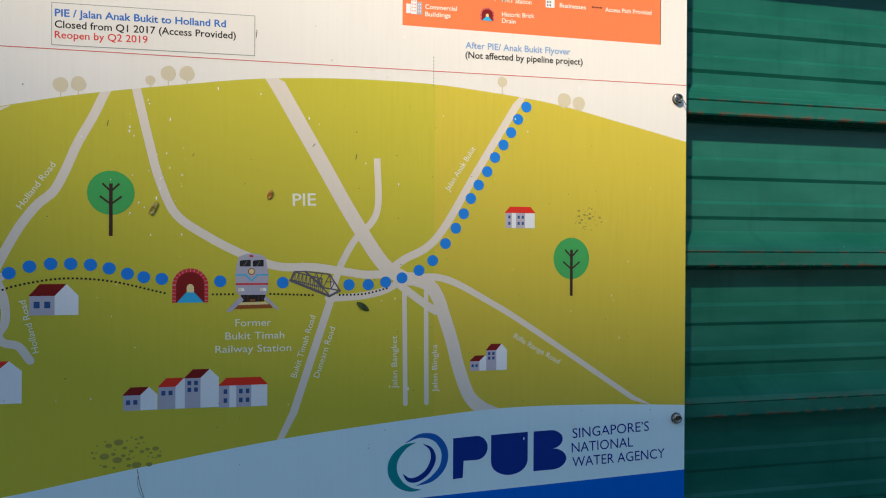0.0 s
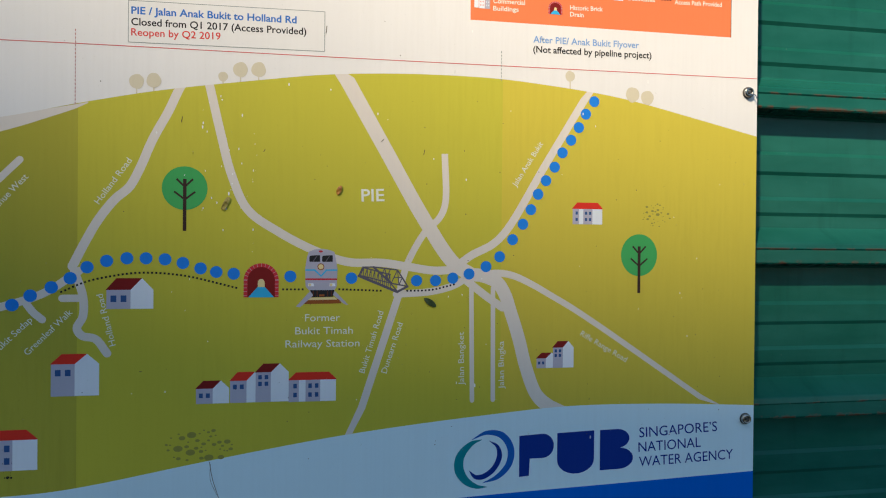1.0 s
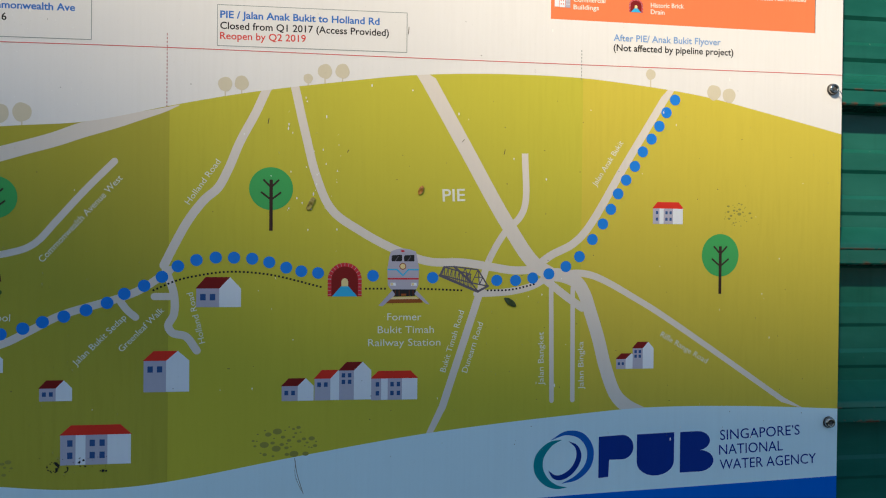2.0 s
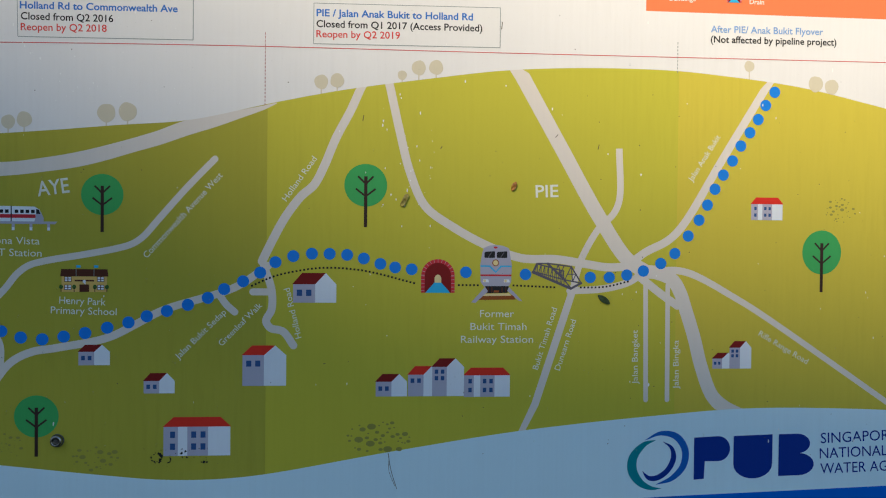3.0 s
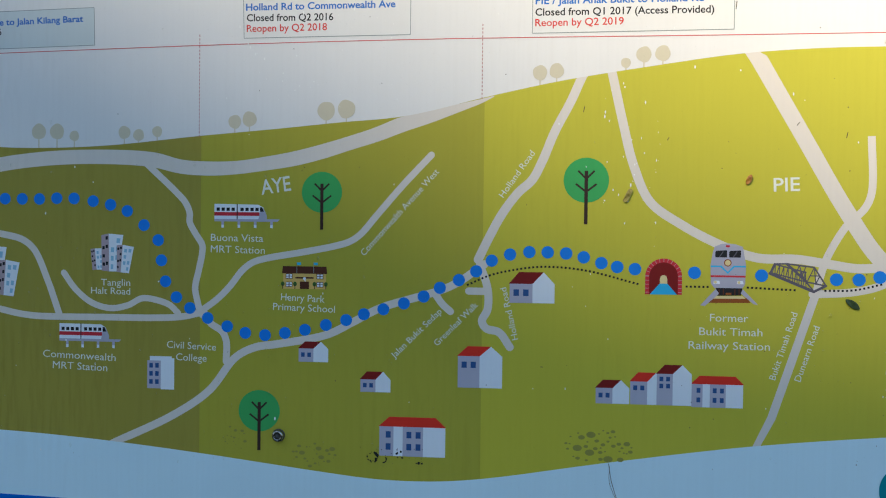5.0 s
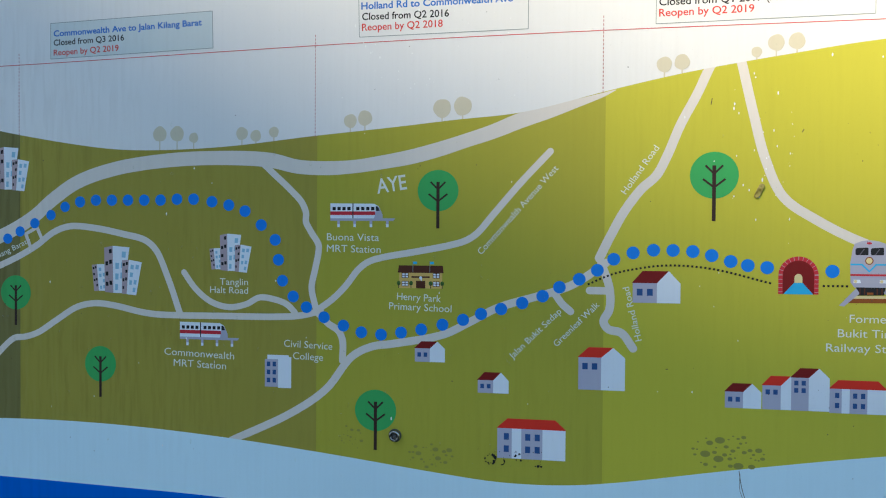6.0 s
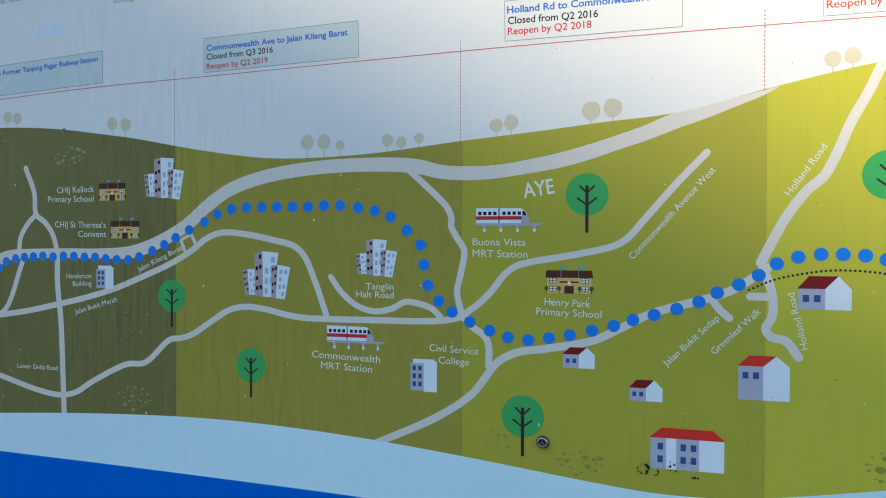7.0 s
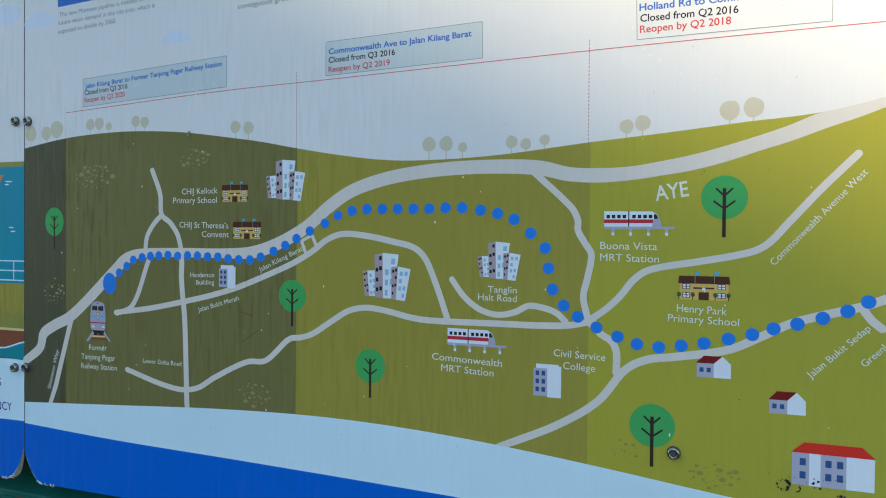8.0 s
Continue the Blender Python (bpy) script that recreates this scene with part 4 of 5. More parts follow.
# the truss bridge: a deck and two open sides, narrowing to a portal
def bridge(x, z, k):
    at = lambda u, v: (x + u * k, z - v * k)
    y = Y_ICON - 0.0003
    t = stroke("bridge_icon", [at(0, 46), at(197, 128)], 0.0031, y, STEEL, board, "dark printed truss bridge")
    lines = (((20, 2), (75, 1), 0.0016), ((75, 1), (197, 16), 0.0017), ((197, 16), (250, 100), 0.0017), ((0, 46), (20, 2), 0.0018), ((197, 128), (250, 100), 0.0026),
             ((75, 2), (165, 84), 0.0026), ((20, 3), (160, 40), 0.0016), ((0, 42), (165, 84), 0.0014), ((165, 84), (250, 100), 0.0016), ((165, 88), (197, 126), 0.0016))
    for i, (a, b, w) in enumerate(lines):
        stroke("chord", [at(*a), at(*b)], w, y - 0.00004 - 0.00002 * i, STEEL, t)
    for i in range(8):
        low, nxt = (8 + 20 * i, 46 + 8.5 * i), (22 + 20 * i, 53 + 8.5 * i)
        high = (24 + 19 * i, 3 + 4.5 * i)
        stroke("strut", [at(*low), at(*high)], 0.0010, y - 0.0003 - 0.00001 * i, STEEL, t, caps=(False, False))
        stroke("strut", [at(*high), at(*nxt)], 0.0010, y - 0.0004 - 0.00001 * i, STEEL, t, caps=(False, False))
    for i, (a, b) in enumerate((((197, 16), (165, 84)), ((197, 16), (205, 92)), ((222, 55), (205, 92)), ((180, 55), (222, 55)), ((130, 8), (118, 42)), ((160, 12), (140, 62)), ((130, 8), (150, 66)))):
        stroke("strut", [at(*a), at(*b)], 0.0011, y - 0.0005 - 0.00001 * i, STEEL, t, caps=(False, False))


bridge(-0.5014, 1.3673, 0.000231)

# captions with their boxes
def caption_box(corners, fill):
    b = flat("caption_box", corners, Y_LINE + 0.0002, fill, board)
    for p, q in zip(corners, corners[1:] + corners[:1]):
        stroke("outline", [p, q], 0.0007, Y_LINE, GREY_LINE, b, caps=(False, False))


caption_box([(-0.757, 1.615), (-0.543, 1.617), (-0.543, 1.663), (-0.757, 1.661)], CAPTION_WHITE)
caption_box([(-1.080, 1.613), (-0.891, 1.615), (-0.891, 1.660), (-1.081, 1.658)], CAPTION_WHITE)
caption_box([(-1.466, 1.601), (-1.256, 1.607), (-1.257, 1.650), (-1.466, 1.644)], CAPTION)
caption_box([(-1.874, 1.584), (-1.619, 1.597), (-1.619, 1.639), (-1.874, 1.625)], CAPTION)
# heading blue for the sunlit caption, with the glare mixed into the ink
GLARE_HEADING = ink("glare_heading_print", (0.20, 0.36, 0.66), 0.1)
for text, a, b, tall, colour in (
        ("PIE / Jalan Anak Bukit to Holland Rd", (-0.754, 1.6465), (-0.575, 1.6475), 0.0080, HEADING),
        ("Holland Rd to Commonwealth Ave", (-1.078, 1.644), (-0.908, 1.6455), 0.0078, HEADING),
        ("Commonwealth Ave to Jalan Kilang Barat", (-1.462, 1.628), (-1.270, 1.634), 0.0072, HEADING),
        ("Jalan Kilang Barat to Former Tanjong Pagar Railway Station", (-1.870, 1.611), (-1.626, 1.626), 0.0066, HEADING),
        ("After PIE/ Anak Bukit Flyover", (-0.291, 1.643), (-0.152, 1.644), 0.0080, GLARE_HEADING)):
    words(text, a, b, tall, Y_WORD, colour, board, 0.022 if colour is HEADING else 0.012)
for text, a, b in (("Closed from Q1 2017 (Access Provided)", (-0.754, 1.634), (-0.564, 1.635)), ("Closed from Q2 2016", (-1.077, 1.632), (-0.978, 1.632)),
                   ("Closed from Q3 2016", (-1.462, 1.617), (-1.369, 1.620)), ("Closed from Q3 2016", (-1.871, 1.601), (-1.790, 1.606)),
                   ("(Not affected by pipeline project)", (-0.291, 1.631), (-0.135, 1.632))):
    words(text, a, b, 0.0080 if a[0] > -1.2 else 0.0072, Y_WORD, BLACK, board, 0.014)
for text, a, b in (("Reopen by Q2 2019", (-0.754, 1.6225), (-0.659, 1.6235)), ("Reopen by Q2 2018", (-1.077, 1.620), (-0.985, 1.621)),
                   ("Reopen by Q2 2019", (-1.462, 1.605), (-1.376, 1.608)), ("Reopen by Q2 2020", (-1.871, 1.590), (-1.795, 1.595))):
    words(text, a, b, 0.0080 if a[0] > -1.2 else 0.0072, Y_WORD, RED_WORDS, board, 0.012)

# names on the map
def map_name(text, a, b, tall, bold=0.0, lean=0.0):
    words(text, a, b, tall, Y_WORD, WORDS, board, bold, lean)


map_name("PIE", (-0.499, 1.444), (-0.472, 1.445), 0.0145, 0.012)
map_name("AYE", (-1.058, 1.437), (-1.024, 1.442), 0.0165, 0.012)
map_name("Holland Road", (-0.786, 1.435), (-0.752, 1.484), 0.007)
map_name("Commonwealth Avenue West", (-0.94, 1.369), (-0.857, 1.463), 0.0072)
map_name("Jalan Anak Bukit", (-0.311, 1.465), (-0.277, 1.519), 0.0068)
map_name("Rifle Range Road", (-0.227, 1.283), (-0.166, 1.248), 0.0068)
map_name("Jalan Bangket", (-0.374, 1.225), (-0.375, 1.289), 0.007)
map_name("Jalan Bingka", (-0.324, 1.219), (-0.325, 1.277), 0.007)
map_name("Bukit Timah Road", (-0.494, 1.242), (-0.472, 1.314), 0.007)
map_name("Dunearn Road", (-0.468, 1.241), (-0.449, 1.3), 0.007)
map_name("Jalan Bukit Sedap", (-0.905, 1.255), (-0.852, 1.308), 0.007)
map_name("Greenleaf Walk", (-0.857, 1.27), (-0.812, 1.316), 0.007)
map_name("Holland Road", (-0.768, 1.28), (-0.782, 1.337), 0.007)
map_name("Former", (-0.563, 1.304), (-0.523, 1.304), 0.0084)
map_name("Bukit Timah", (-0.574, 1.289), (-0.508, 1.289), 0.0084)
map_name("Railway Station", (-0.585, 1.274), (-0.5, 1.274), 0.0084)
map_name("Buona Vista", (-1.117, 1.384), (-1.056, 1.3835), 0.0082)
map_name("MRT Station", (-1.117, 1.371), (-1.054, 1.37), 0.0082)
map_name("Henry Park", (-1.035, 1.318), (-0.985, 1.316), 0.008)
map_name("Primary School", (-1.044, 1.307), (-0.973, 1.305), 0.008)
map_name("Civil Service", (-1.168, 1.261), (-1.11, 1.259), 0.0082)
map_name("College", (-1.157, 1.247), (-1.121, 1.246), 0.0082)
map_name("Commonwealth", (-1.317, 1.247), (-1.229, 1.244), 0.0084)
map_name("MRT Station", (-1.305, 1.234), (-1.239, 1.232), 0.0084)
map_name("Tanglin", (-1.247, 1.331), (-1.212, 1.331), 0.0078)
map_name("Halt Road", (-1.259, 1.3215), (-1.212, 1.321), 0.0078)
map_name("CHIJ Kellock", (-1.693, 1.452), (-1.633, 1.453), 0.0082)
map_name("Primary School", (-1.708, 1.44), (-1.634, 1.44), 0.0082)
map_name("CHIJ St Theresa\u2019s", (-1.697, 1.406), (-1.615, 1.405), 0.0082)
map_name("Convent", (-1.659, 1.393), (-1.614, 1.393), 0.0082)
map_name("Henderson", (-1.678, 1.337), (-1.638, 1.338), 0.0066)
map_name("Building", (-1.668, 1.327), (-1.638, 1.328), 0.0066)
map_name("Jalan Kilang Barat", (-1.564, 1.347), (-1.498, 1.377), 0.0066)
map_name("Jalan Bukit Merah", (-1.664, 1.289), (-1.597, 1.308), 0.0066)
map_name("Lower Delta Road", (-1.761, 1.212), (-1.693, 1.212), 0.0064)
map_name("Shenton Way", (-1.939, 1.159), (-1.922, 1.219), 0.0068, 0.0, 0.12)
map_name("Former", (-1.862, 1.224), (-1.828, 1.225), 0.008)
map_name("Tanjong Pagar", (-1.877, 1.21), (-1.812, 1.211), 0.008)
map_name("Railway Station", (-1.877, 1.196), (-1.809, 1.197), 0.008)

# the orange key
flat("key_panel", box_pts(-0.370, 1.6655, -0.025, 1.90), Y_BAND, ORANGE, board, "orange key panel")
flat("key_edge", box_pts(-0.025, 1.6655, -0.0242, 1.90), Y_BAND - 0.0001, BLACK, board)
for text, a, b in (("Commercial", (-0.342, 1.6875), (-0.302, 1.688)), ("Buildings", (-0.342, 1.6785), (-0.310, 1.679)), ("Historic Brick", (-0.244, 1.686), (-0.201, 1.687)),
                   ("Drain", (-0.244, 1.678), (-0.226, 1.678)), ("MRT Station", (-0.244, 1.704), (-0.205, 1.704)), ("Businesses", (-0.167, 1.7035), (-0.131, 1.7035)),
                   ("Access Path Provided", (-0.104, 1.703), (-0.038, 1.704))):
    words(text, a, b, 0.0056, Y_WORD, WORDS, board, 0.016)
key = flat("key_building", box_pts(-0.3655, 1.6805, -0.3600, 1.692), Y_ICON, WALL_LIGHT, board)
flat("block", box_pts(-0.3595, 1.6800, -0.3525, 1.699), Y_ICON, WALL_LIGHT, key)
flat("block", box_pts(-0.3520, 1.6800, -0.3460, 1.695), Y_ICON, WALL_GREY, key)
panes(key, -0.3588, -0.3532, 1.682, 1.698, 2, 4, 0.0012, 0.0016, Y_ICON - 0.0001, ORANGE)
panes(key, -0.3516, -0.3464, 1.682, 1.694, 2, 3, 0.0010, 0.0014, Y_ICON - 0.0001, WALL_LIGHT)
metro(-0.280, -0.255, 1.7085, 1.7150)
shop = flat("key_shop", box_pts(-0.186, 1.702, -0.174, 1.716), Y_ICON, WALL_LIGHT, board)
panes(shop, -0.185, -0.178, 1.703, 1.715, 2, 3, 0.002, 0.0022, Y_ICON - 0.0001, STEEL)
tunnel(-0.272, -0.254, 1.679, 1.695)
bm = bmesh.new()
for i in range(4):
    sheet(bm, box_pts(-0.1225 + 0.0038 * i, 1.7065, -0.1203 + 0.0038 * i, 1.7083), Y_ICON)
part("dotted_line", bm, BLACK, board)

# text above the map, and faint clouds
for text, a, b in (("The new Murnane pipeline is needed to", (-1.921, 1.721), (-1.762, 1.728)), ("future water demand in the city area, which is", (-1.923, 1.709), (-1.741, 1.717)),
                   ("expected to double by 2060.", (-1.923, 1.696), (-1.811, 1.702)), ("contiguous green", (-1.601, 1.700), (-1.515, 1.7035))):
    words(text, a, b, 0.0068, Y_WORD, GREY_LINE, board)
flat("heading_bar", [(-1.924, 1.736), (-1.80, 1.742), (-1.80, 1.757), (-1.924, 1.751)], Y_LINE, HEADING, board, "blue heading bar")
for cx, cz, k in ((-1.705, 1.673, 0.8), (-1.962, 1.722, 1.0)):
    for i, (dx, dz, r) in enumerate(((0.0, 0.0, 0.016), (0.018, -0.004, 0.011), (-0.018, -0.005, 0.010))):
        flat("cloud_print", oval_pts(cx + dx * k, cz + dz * k, r * 1.3 * k, r * 0.75 * k, 24), Y_BAND - 0.00003 * i, CLOUD, board)


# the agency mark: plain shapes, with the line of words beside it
def agency_mark(dx, parent):
    sh = lambda pts: [(p[0] + dx, *p[1:]) for p in pts]
    teal = [(-0.351, 1.158, 0.0004), (-0.365, 1.153, 0.006), (-0.378, 1.138, 0.0105), (-0.379, 1.122, 0.0115), (-0.370, 1.108, 0.009), (-0.357, 1.101, 0.005), (-0.344, 1.100, 0.0004)]
    blue = [(-0.364, 1.158, 0.0004), (-0.345, 1.166, 0.005), (-0.326, 1.162, 0.008), (-0.315, 1.146, 0.0085), (-0.317, 1.127, 0.0080), (-0.331, 1.112, 0.006), (-0.350, 1.105, 0.0004)]
    navy = [(-0.342, 1.156, 0.0004), (-0.332, 1.149, 0.004), (-0.329, 1.137, 0.0065), (-0.336, 1.122, 0.0065), (-0.349, 1.113, 0.0065), (-0.359, 1.113, 0.005), (-0.367, 1.121, 0.0004)]
    stroke("mark_swirl", sh(teal), 0.008, Y_ICON, TEAL, parent, "teal crescent", (False, False))
    stroke("mark_swirl", sh(blue), 0.008, Y_ICON - 0.00005, MARK_BLUE, parent, "blue crescent", (False, False))
    stroke("mark_swirl", sh(navy), 0.008, Y_ICON - 0.0001, MARK_NAVY, parent, "navy crescent", (False, False))
    half = lambda cx, cz, rx, rz, a0, a1: [(cx + rx * math.cos(a), cz + rz * math.sin(a)) for a in np.linspace(a0, a1, 12)]
    p90 = math.pi / 2
    flat("mark_shape", sh([(-0.304, 1.110), (-0.2915, 1.111), (-0.2905, 1.132), *half(-0.274, 1.147, 0.0145, 0.015, -p90, p90), (-0.304, 1.1605)]), Y_ICON, MARK_NAVY, parent, "plain navy shape")
    flat("mark_shape", sh([*half(-0.231, 1.128, 0.0242, 0.0175, -math.pi, 0), (-0.2068, 1.1635), (-0.2552, 1.162)]), Y_ICON, MARK_NAVY, parent, "plain navy shape")
    bm = bmesh.new()
    sheet(bm, sh([(-0.199, 1.113), (-0.182, 1.1135), *half(-0.174, 1.1270, 0.0195, 0.0135, -p90, p90), (-0.199, 1.1405)]), Y_ICON)
    sheet(bm, sh([(-0.199, 1.1400), *half(-0.176, 1.1520, 0.0165, 0.0120, -p90, p90), (-0.199, 1.1635)]), Y_ICON - 0.00005)
    part("mark_shape", bm, MARK_NAVY, parent, "plain navy shape")
    for text, a, b in (("SINGAPORE\u2019S", (-0.146, 1.152), (-0.038, 1.156)), ("NATIONAL", (-0.147, 1.1335), (-0.061, 1.1365)), ("WATER AGENCY", (-0.146, 1.115), (-0.015, 1.119))):
        words(text, (a[0] + dx, a[1]), (b[0] + dx, b[1]), 0.0128, Y_WORD, MARK_NAVY, parent, 0.0)


agency_mark(0.0, board)


# ---------------------------------------------------------------- the neighbouring board
other = tagged(new("information_board"), "printed waterfront board beside the map board, corner frayed", "sign", "boards on the hoarding")
OL, OR = -3.99, LEFT - 0.0016
panel(OL, OR, other)
low = lambda x: 1.105 + 0.01 * math.sin((x - OR) * 1.3)
band("hill_band", OL, OR, lambda x: 1.507, lambda x: 1.4995, Y_BAND, STONE, other, "olive printed stripe", 6)
band("lake_band", OL, OR, lambda x: 1.4995, lambda x: 1.318, Y_BAND, LAKE, other, "blue printed lake", 6)
band("bank_band", OL, OR, lambda x: 1.318, lambda x: 1.248, Y_BAND, BANDS[2], other, "olive printed bank", 6)
band("hedge_band", OL, OR, lambda x: 1.268 + 0.007 * abs(math.sin((x - OR) * 130)), lambda x: 1.248, Y_BAND - 0.0001, STONE, other, "printed hedge", 400)
band("path_band", OL, OR, lambda x: 1.248, lambda x: 1.200, Y_BAND, RUST_BAND, other, "brown printed path", 6)
band("path_edge", OL, OR, lambda x: 1.2485, lambda x: 1.2445, Y_BAND - 0.0001, LAMP, other, "", 6)
wave = lambda x: 1.222 + 0.006 * math.sin((x - OR) * 55 + 1.2)
band("stream_band", OL, OR, wave, lambda x: 1.199 - (x - OR) * 0.06, Y_BAND - 0.0001, TEAL, other, "teal printed stream", 200)
band("stream_edge", OL, OR, lambda x: wave(x) + 0.0012, lambda x: wave(x) - 0.0012, Y_BAND - 0.0002, RIVER, other, "", 200)
band("river_band", OL, OR, lambda x: 1.199 - (x - OR) * 0.06, low, Y_BAND, RIVER, other, "pale blue printed band", 20)
band("footer_band", OL, OR, low, hem, Y_BAND, NAVY_BAND, other, "strong blue printed footer", 160)
for z in (1.353, 1.338, 1.323):
    band("railing_line", OL, OR, lambda x: z + 0.0009, lambda x: z - 0.0009, Y_LINE, RIVER, other, "", 4)
for i in range(12):
    x = OR - 0.022 - 0.1 * i
    flat("railing_post", box_pts(x - 0.0008, 1.323, x + 0.0008, 1.353), Y_LINE - 0.0001, RIVER, other)
for x, z, w in ((-2.026, 1.4765, 0.016), (-2.030, 1.472, 0.010), (-2.021, 1.405, 0.011), (-2.017, 1.399, 0.010), (-2.060, 1.43, 0.014)):
    flat("ripple", oval_pts(x, z, w / 2, 0.0011, 12), Y_LINE, RIVER, other)
flat("boat_print", [(-2.10, 1.470), (-2.046, 1.474), (-2.038, 1.487), (-2.10, 1.483)], Y_LINE, ORANGE, other)
flat("cloud_print", oval_pts(-2.03, 1.735, 0.03, 0.016), Y_BAND, CLOUD, other)
agency_mark(-2.0045, other)
bm = bmesh.new()
ribbon(bm, [(OR - 0.001, 1.062, 0.001), (OR - 0.004, 1.045, 0.006), (OR - 0.013, 1.024, 0.008), (OR - 0.028, 1.0135, 0.003)], 0.006, Y_BAND - 0.0004)
part("frayed_corner", bm, FRAYED, other, "torn brown backing at the curled corner")


bm = bmesh.new()
rng = random.Random(21)
for i in range(9):
    x = OR - 0.016 - rng.random() * 0.05
    ribbon(bm, [(x, hem(x) + 0.0012, 0.0014), (x + rng.uniform(-0.004, 0.004), hem(x) - 0.0006, 0.0008), (x + rng.uniform(-0.006, 0.006), hem(x) - rng.uniform(0.001, 0.003), 0.0005)], 0.001, -0.0006 - 0.00003 * i, steps=3)
part("frayed_hem", bm, PALE_MARK, other, "white frayed laminate along the lower edge")
bm = bmesh.new()
for i in range(7):
    x = LEFT + 0.026 + rng.random() * 0.035
    ribbon(bm, [(x, hem(x) + 0.0014, 0.0016), (x + rng.uniform(-0.003, 0.003), hem(x) - 0.0003, 0.0010), (x + rng.uniform(-0.006, 0.006), hem(x) - rng.uniform(0.001, 0.002), 0.0005)], 0.001, -0.0006 - 0.00003 * i, steps=3)
part("frayed_hem", bm, PALE_MARK, board, "white frayed laminate along the lower edge")


# screws that hold the boards: a domed head with a socket, on a thin washer
def lathe(bm, rows, x, z, n=28):
    """A turned shape along y; rows are (radius, y), from the board outward."""
    rings = [[bm.verts.new((x + q * math.cos(a), y, z + q * math.sin(a))) for a in np.linspace(0, 2 * math.pi, n + 1)[:-1]] for q, y in rows]
    for a, b in zip(rings, rings[1:]):
        for i in range(n):
            bm.faces.new((a[i], a[(i + 1) % n], b[(i + 1) % n], b[i]))
    bm.faces.new(rings[-1])
    bmesh.ops.recalc_face_normals(bm, faces=bm.faces)


def screw(x, z, parent, turn):
    bm = bmesh.new()
    lathe(bm, ((0.0072, -0.0004), (0.0074, -0.0016), (0.0068, -0.0021), (0.0052, -0.0022)), x, z)
    s = part("screw", bm, RUBBER, parent, "domed metal screw on a dark washer")
    bm = bmesh.new()
    lathe(bm, ((0.0065, -0.0020), (0.0066, -0.0042), (0.0060, -0.0056), (0.0048, -0.0062), (0.0039, -0.0061), (0.0036, -0.0052), (0.0035, -0.0042)), x, z)
    head = part("screw_head", bm, SCREW_DARK, s)
    for f in head.data.polygons:
        f.use_smooth = len(f.vertices) == 4
    bm = bmesh.new()
    bmesh.ops.create_cone(bm, cap_ends=True, segments=6, radius1=0.0024, radius2=0.0022, depth=0.0014)
    bmesh.ops.rotate(bm, verts=bm.verts, matrix=Matrix.Rotation(radians(turn), 3, "Z"))
    bmesh.ops.rotate(bm, verts=bm.verts, matrix=Matrix.Rotation(radians(90), 3, "X"))
    bmesh.ops.translate(bm, verts=bm.verts, vec=(x, -0.0052, z))
    part("hex_core", bm, RUBBER, head)
    return s


first = screw(0.0, 1.595, board, 8)
screw(0.001, 1.171, board, 20)
screw(-1.036, 1.165, board, 11)
screw(-1.984, 1.568, board, 5)
screw(-1.988, 1.189, board, 25)
screw(-2.010, 1.569, other, 14)
screw(-2.012, 1.187, other, 2)
bm = bmesh.new()
for i in range(12):
    a, b = [(0.004 + 0.007 * u, -0.004 - 0.004 * math.sin(3 * u), 1.592 - 0.006 * u + 0.0015 * math.sin(7 * u)) for u in (i / 12, (i + 1) / 12)]
    q = [bm.verts.new((p[0] + ox, p[1], p[2] + oz)) for p in (a, b) for ox, oz in ((-0.0005, -0.0004), (0.0005, 0.0004))]
    bm.faces.new((q[0], q[1], q[3], q[2]))
part("swarf", bm, SCREW_DARK, first, "curl of drilled metal")


# ---------------------------------------------------------------- what sticks to the board
def leaf_bit(x, z, length, width, turn, material, label, blunt=0.0):
    bm = bmesh.new()
    bmesh.ops.create_uvsphere(bm, u_segments=16, v_segments=10, radius=1.0)
    for v in bm.verts:
        u, w, t = v.co.x, v.co.y, v.co.z
        k = 1 - 0.25 * u * u if blunt == 0 else 1 / math.sqrt(max(1 - u * u, 0.09)) ** blunt
        p = Vector((u * length / 2, w * width / 2 * k, t * 0.0008 + 0.0007 * w * w + 0.0004 * math.sin(4 * u + 2 * w)))
        c, s = math.cos(radians(turn)), math.sin(radians(turn))
        v.co = (x + p.x * c - p.y * s, -0.0011 - p.z, z + p.x * s + p.y * c)
    ob = link("leaf_fragment", bm, material)
    for f in ob.data.polygons:
        f.use_smooth = True
    tagged(ob, label, "leaf", "leaf bits on the board")


leaf_bit(-0.525, 1.4565, 0.0120, 0.0060, 66, DRY_LEAF, "small dry brown leaf bit stuck on the map board")
leaf_bit(-0.652, 1.4385, 0.0165, 0.0058, 64, OLIVE_LEAF, "small olive leaf bit stuck on the map board", 0.7)
leaf_bit(-0.4165, 1.325, 0.0180, 0.0074, -34, GREEN_LEAF, "small dark green leaf bit stuck on the map board")
leaf_bit(-1.681, 1.536, 0.0090, 0.0045, 60, PALE_LEAF, "tiny pale green leaf bit stuck on the map board")


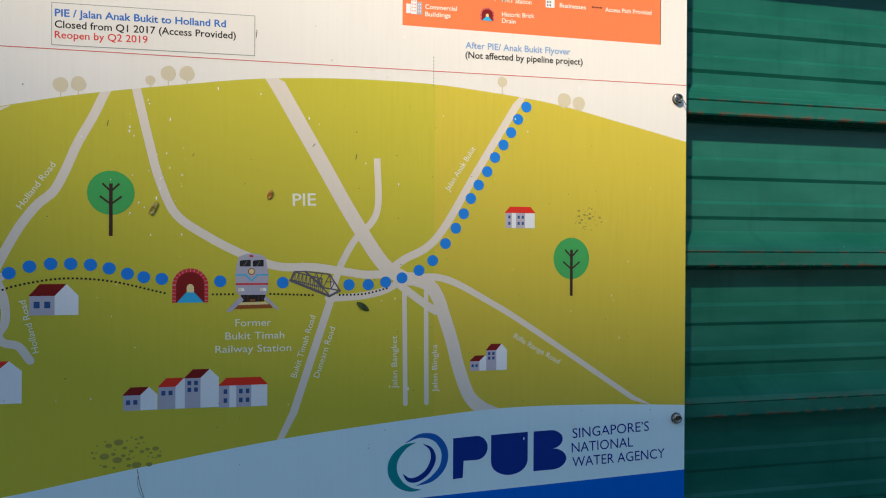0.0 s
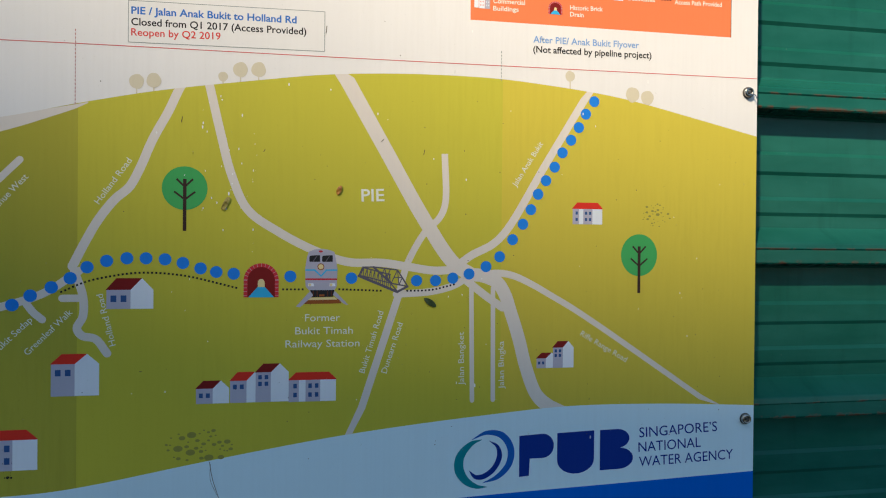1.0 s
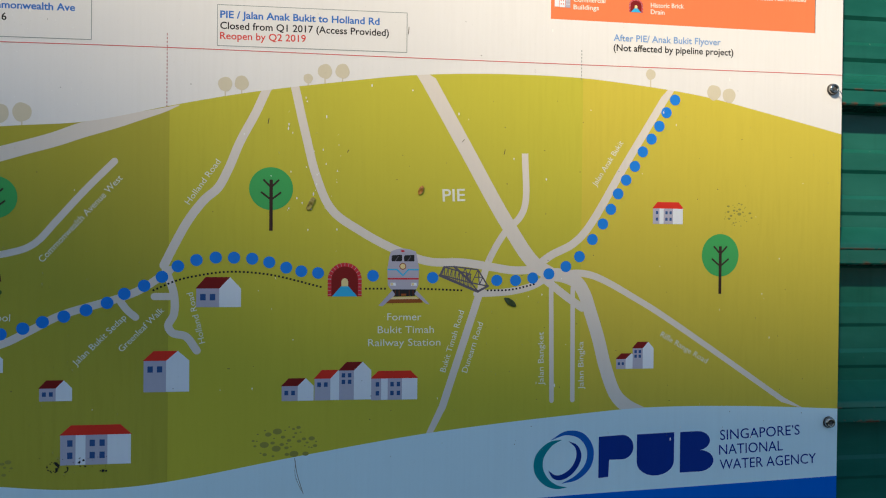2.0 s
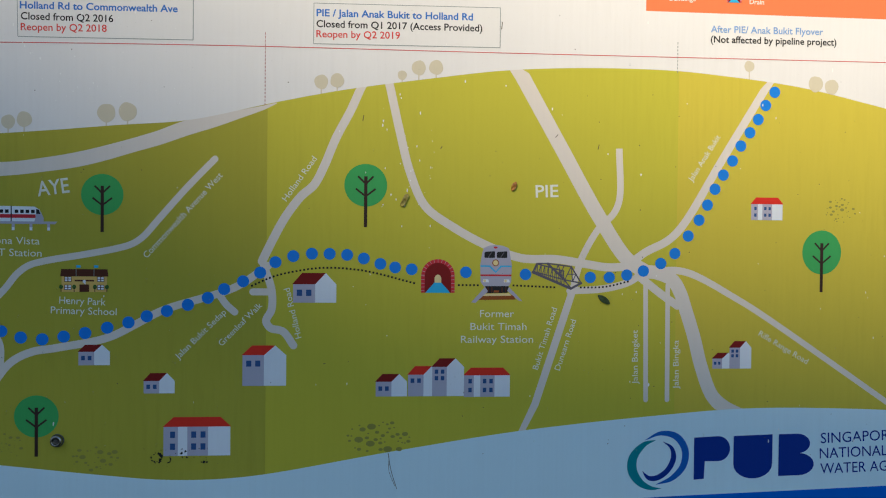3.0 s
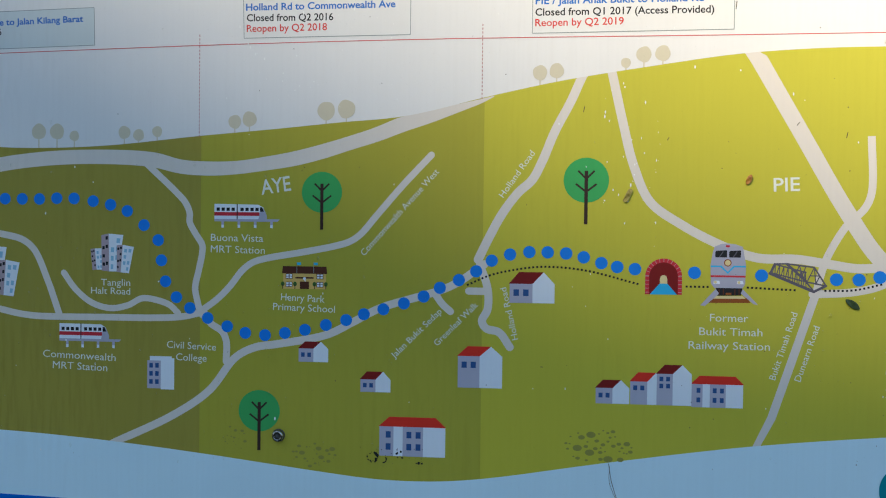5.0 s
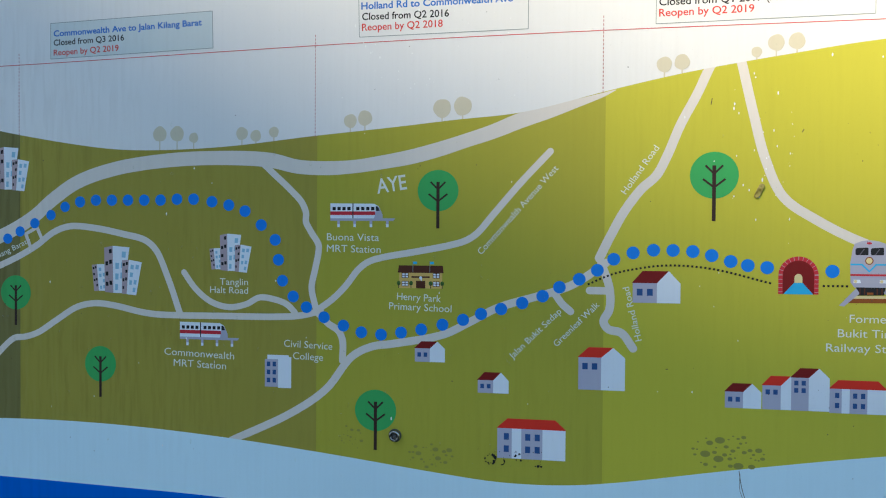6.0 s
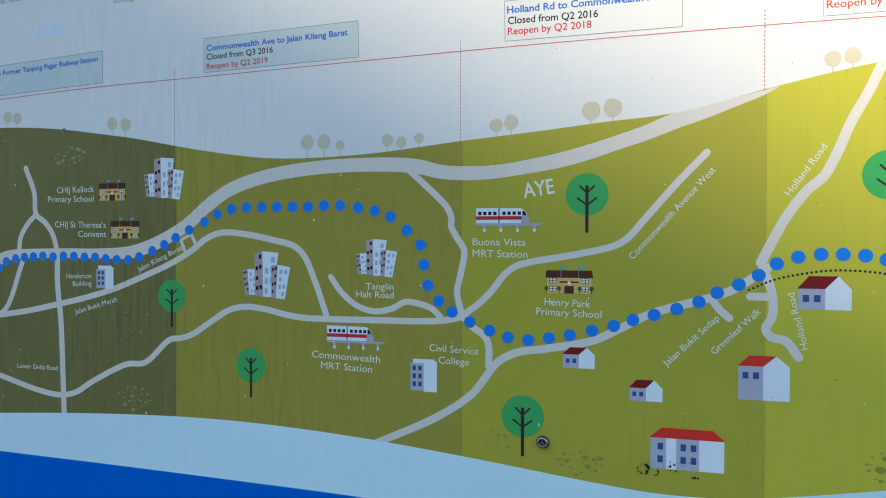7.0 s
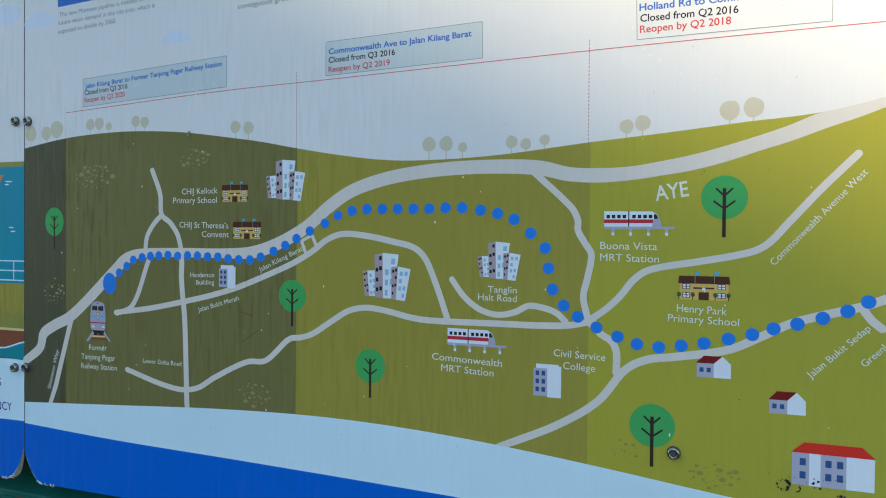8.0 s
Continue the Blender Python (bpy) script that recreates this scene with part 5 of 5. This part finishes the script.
def dome(bm, x, z, r, tall, y=-0.0006, drop=1.0):
    rings = []
    for k, (rr, d) in enumerate(((1.0, 0.0), (0.85, 0.5), (0.5, 0.87))):
        rings.append([bm.verts.new((x + r * rr * math.cos(a), y - tall * d, z + r * drop * rr * math.sin(a) - (drop - 1) * r * 0.4 * (1 - math.sin(a)))) for a in np.linspace(0, 2 * math.pi, 9)[:-1]])
    top = bm.verts.new((x, y - tall, z))
    for a, b in zip(rings, rings[1:]):
        for i in range(8):
            bm.faces.new((a[i], a[(i + 1) % 8], b[(i + 1) % 8], b[i]))
    for i in range(8):
        bm.faces.new((rings[-1][i], rings[-1][(i + 1) % 8], top))


def spatter(name, count, spots, radius, tall, material, label, seed, drop=1.0, kind="stuff"):
    rng = random.Random(seed)
    bm = bmesh.new()
    for i in range(count):
        x0, x1, z0, z1 = rng.choice(spots)
        dome(bm, rng.uniform(x0, x1), rng.uniform(z0, z1), rng.uniform(*radius), tall * rng.uniform(0.6, 1.2), -0.0004, rng.uniform(1.0, drop))
    ob = link(name, bm, material)
    for f in ob.data.polygons:
        f.use_smooth = True
    tagged(ob, label, "droplets" if material is WATER else "dirt", kind=kind)


WHOLE = (-1.95, 0.0, 1.12, 1.66)
SHADED = (-1.85, -0.85, 1.13, 1.50)
spatter("water_droplets", 210, [SHADED, SHADED, (-1.2, -0.85, 1.13, 1.40), (-1.70, -1.30, 1.20, 1.52)], (0.0007, 0.0018), 0.0013, WATER, "small clear rain drops clinging to the board", 5, 1.9)
spatter("fine_droplets", 90, [WHOLE, (-0.50, -0.36, 1.22, 1.38)], (0.0005, 0.0014), 0.0010, WATER, "fine clear rain drops clinging to the board", 15, 1.7)
spatter("dirt_specks", 130, [WHOLE, (-0.6, 0.0, 1.15, 1.55)], (0.0002, 0.0007), 0.0003, GRIT, "fine brown dirt specks on the board", 6)
# pale splash marks, many painting the sparkle of wet drops as plain colour
spatter("splash_glints", 230, [(-1.87, -1.62, 1.585, 1.64), (-1.08, -0.9, 1.53, 1.66), (-0.68, -0.62, 1.40, 1.57), WHOLE, WHOLE, WHOLE], (0.0002, 0.0009), 0.00006, PALE_MARK, "pale splash marks on the board, many of them painted glints of drops", 7, 2.2)
rng = random.Random(8)
bm = bmesh.new()


def soot(x, z, rx, rz, turn=0.0):
    sheet(bm, oval_pts(x, z, rx, rz, 14, turn, 0.22), -0.0044 - 0.0001 * rng.random())


for i in range(17):          # a broken ring, heaviest on one side
    a = 0.4 + i * 0.34 + rng.uniform(-0.1, 0.1)
    k = rng.uniform(0.0004, 0.0009) if math.cos(a) < 0.4 else rng.uniform(0.0010, 0.0017)
    if rng.random() < 0.7 or k > 0.0010:
        q = rng.uniform(0.0046, 0.0064)
        soot(-0.9285 + q * math.cos(a), 1.1440 + q * 0.9 * math.sin(a), k * 1.25, k, a + 1.57)
for i in range(9):           # a crescent beside it
    a = -1.5 + i * 0.26
    k = rng.uniform(0.0005, 0.0012)
    soot(-0.9165 + 0.0036 * math.cos(a), 1.1418 + 0.0034 * math.sin(a), k * 1.1, k * 0.8, a + 1.57)
for x, z, k in ((-0.9008, 1.1492, 0.0014), (-0.8961, 1.1507, 0.0013), (-0.8948, 1.1444, 0.0011), (-0.8998, 1.1448, 0.0008), (-0.876, 1.1391, 0.0016), (-0.873, 1.1388, 0.0011), (-0.879, 1.1386, 0.0008)):
    for i in range(2):
        soot(x + rng.uniform(-0.4, 0.4) * k, z + rng.uniform(-0.4, 0.4) * k, k, k * 0.75, rng.uniform(0, 3))
for i in range(22):
    soot(rng.uniform(-0.945, -0.872), rng.uniform(1.137, 1.156), *[rng.uniform(0.0002, 0.0005)] * 2)
tagged(link("soot_splatter", bm, SOOT), "black splatter of dirt below the printed house", "dirt", kind="stuff")

bm = bmesh.new()
ribbon(bm, [(-0.668, 1.146), (-0.665, 1.128), (-0.658, 1.105)], 0.0006, -0.0023)
ribbon(bm, [(-0.667, 1.143), (-0.667, 1.126), (-0.660, 1.108)], 0.0004, -0.00235)
tagged(link("scratch_mark", bm, GRIT), "thin dark scratch down the board", "scratch")
bm = bmesh.new()
for x, z, l, a in ((-1.580, 1.260, 0.030, 35), (-1.585, 1.290, 0.020, -15), (-0.700, 1.532, 0.006, 80), (-0.425, 1.504, 0.006, 78), (-0.610, 1.5, 0.003, 60), (-0.475, 1.516, 0.004, 50), (-0.742, 1.250, 0.002, 0), (-0.541, 1.6425, 0.008, 84)):
    c, s = math.cos(radians(a)) * l / 2, math.sin(radians(a)) * l / 2
    ribbon(bm, [(x - c, z - s), (x + c, z + s)], 0.0008, -0.0024)
tagged(link("dark_scuffs", bm, GRIT), "short dark scuffs and grass bits on the board", "scuffs", kind="stuff")
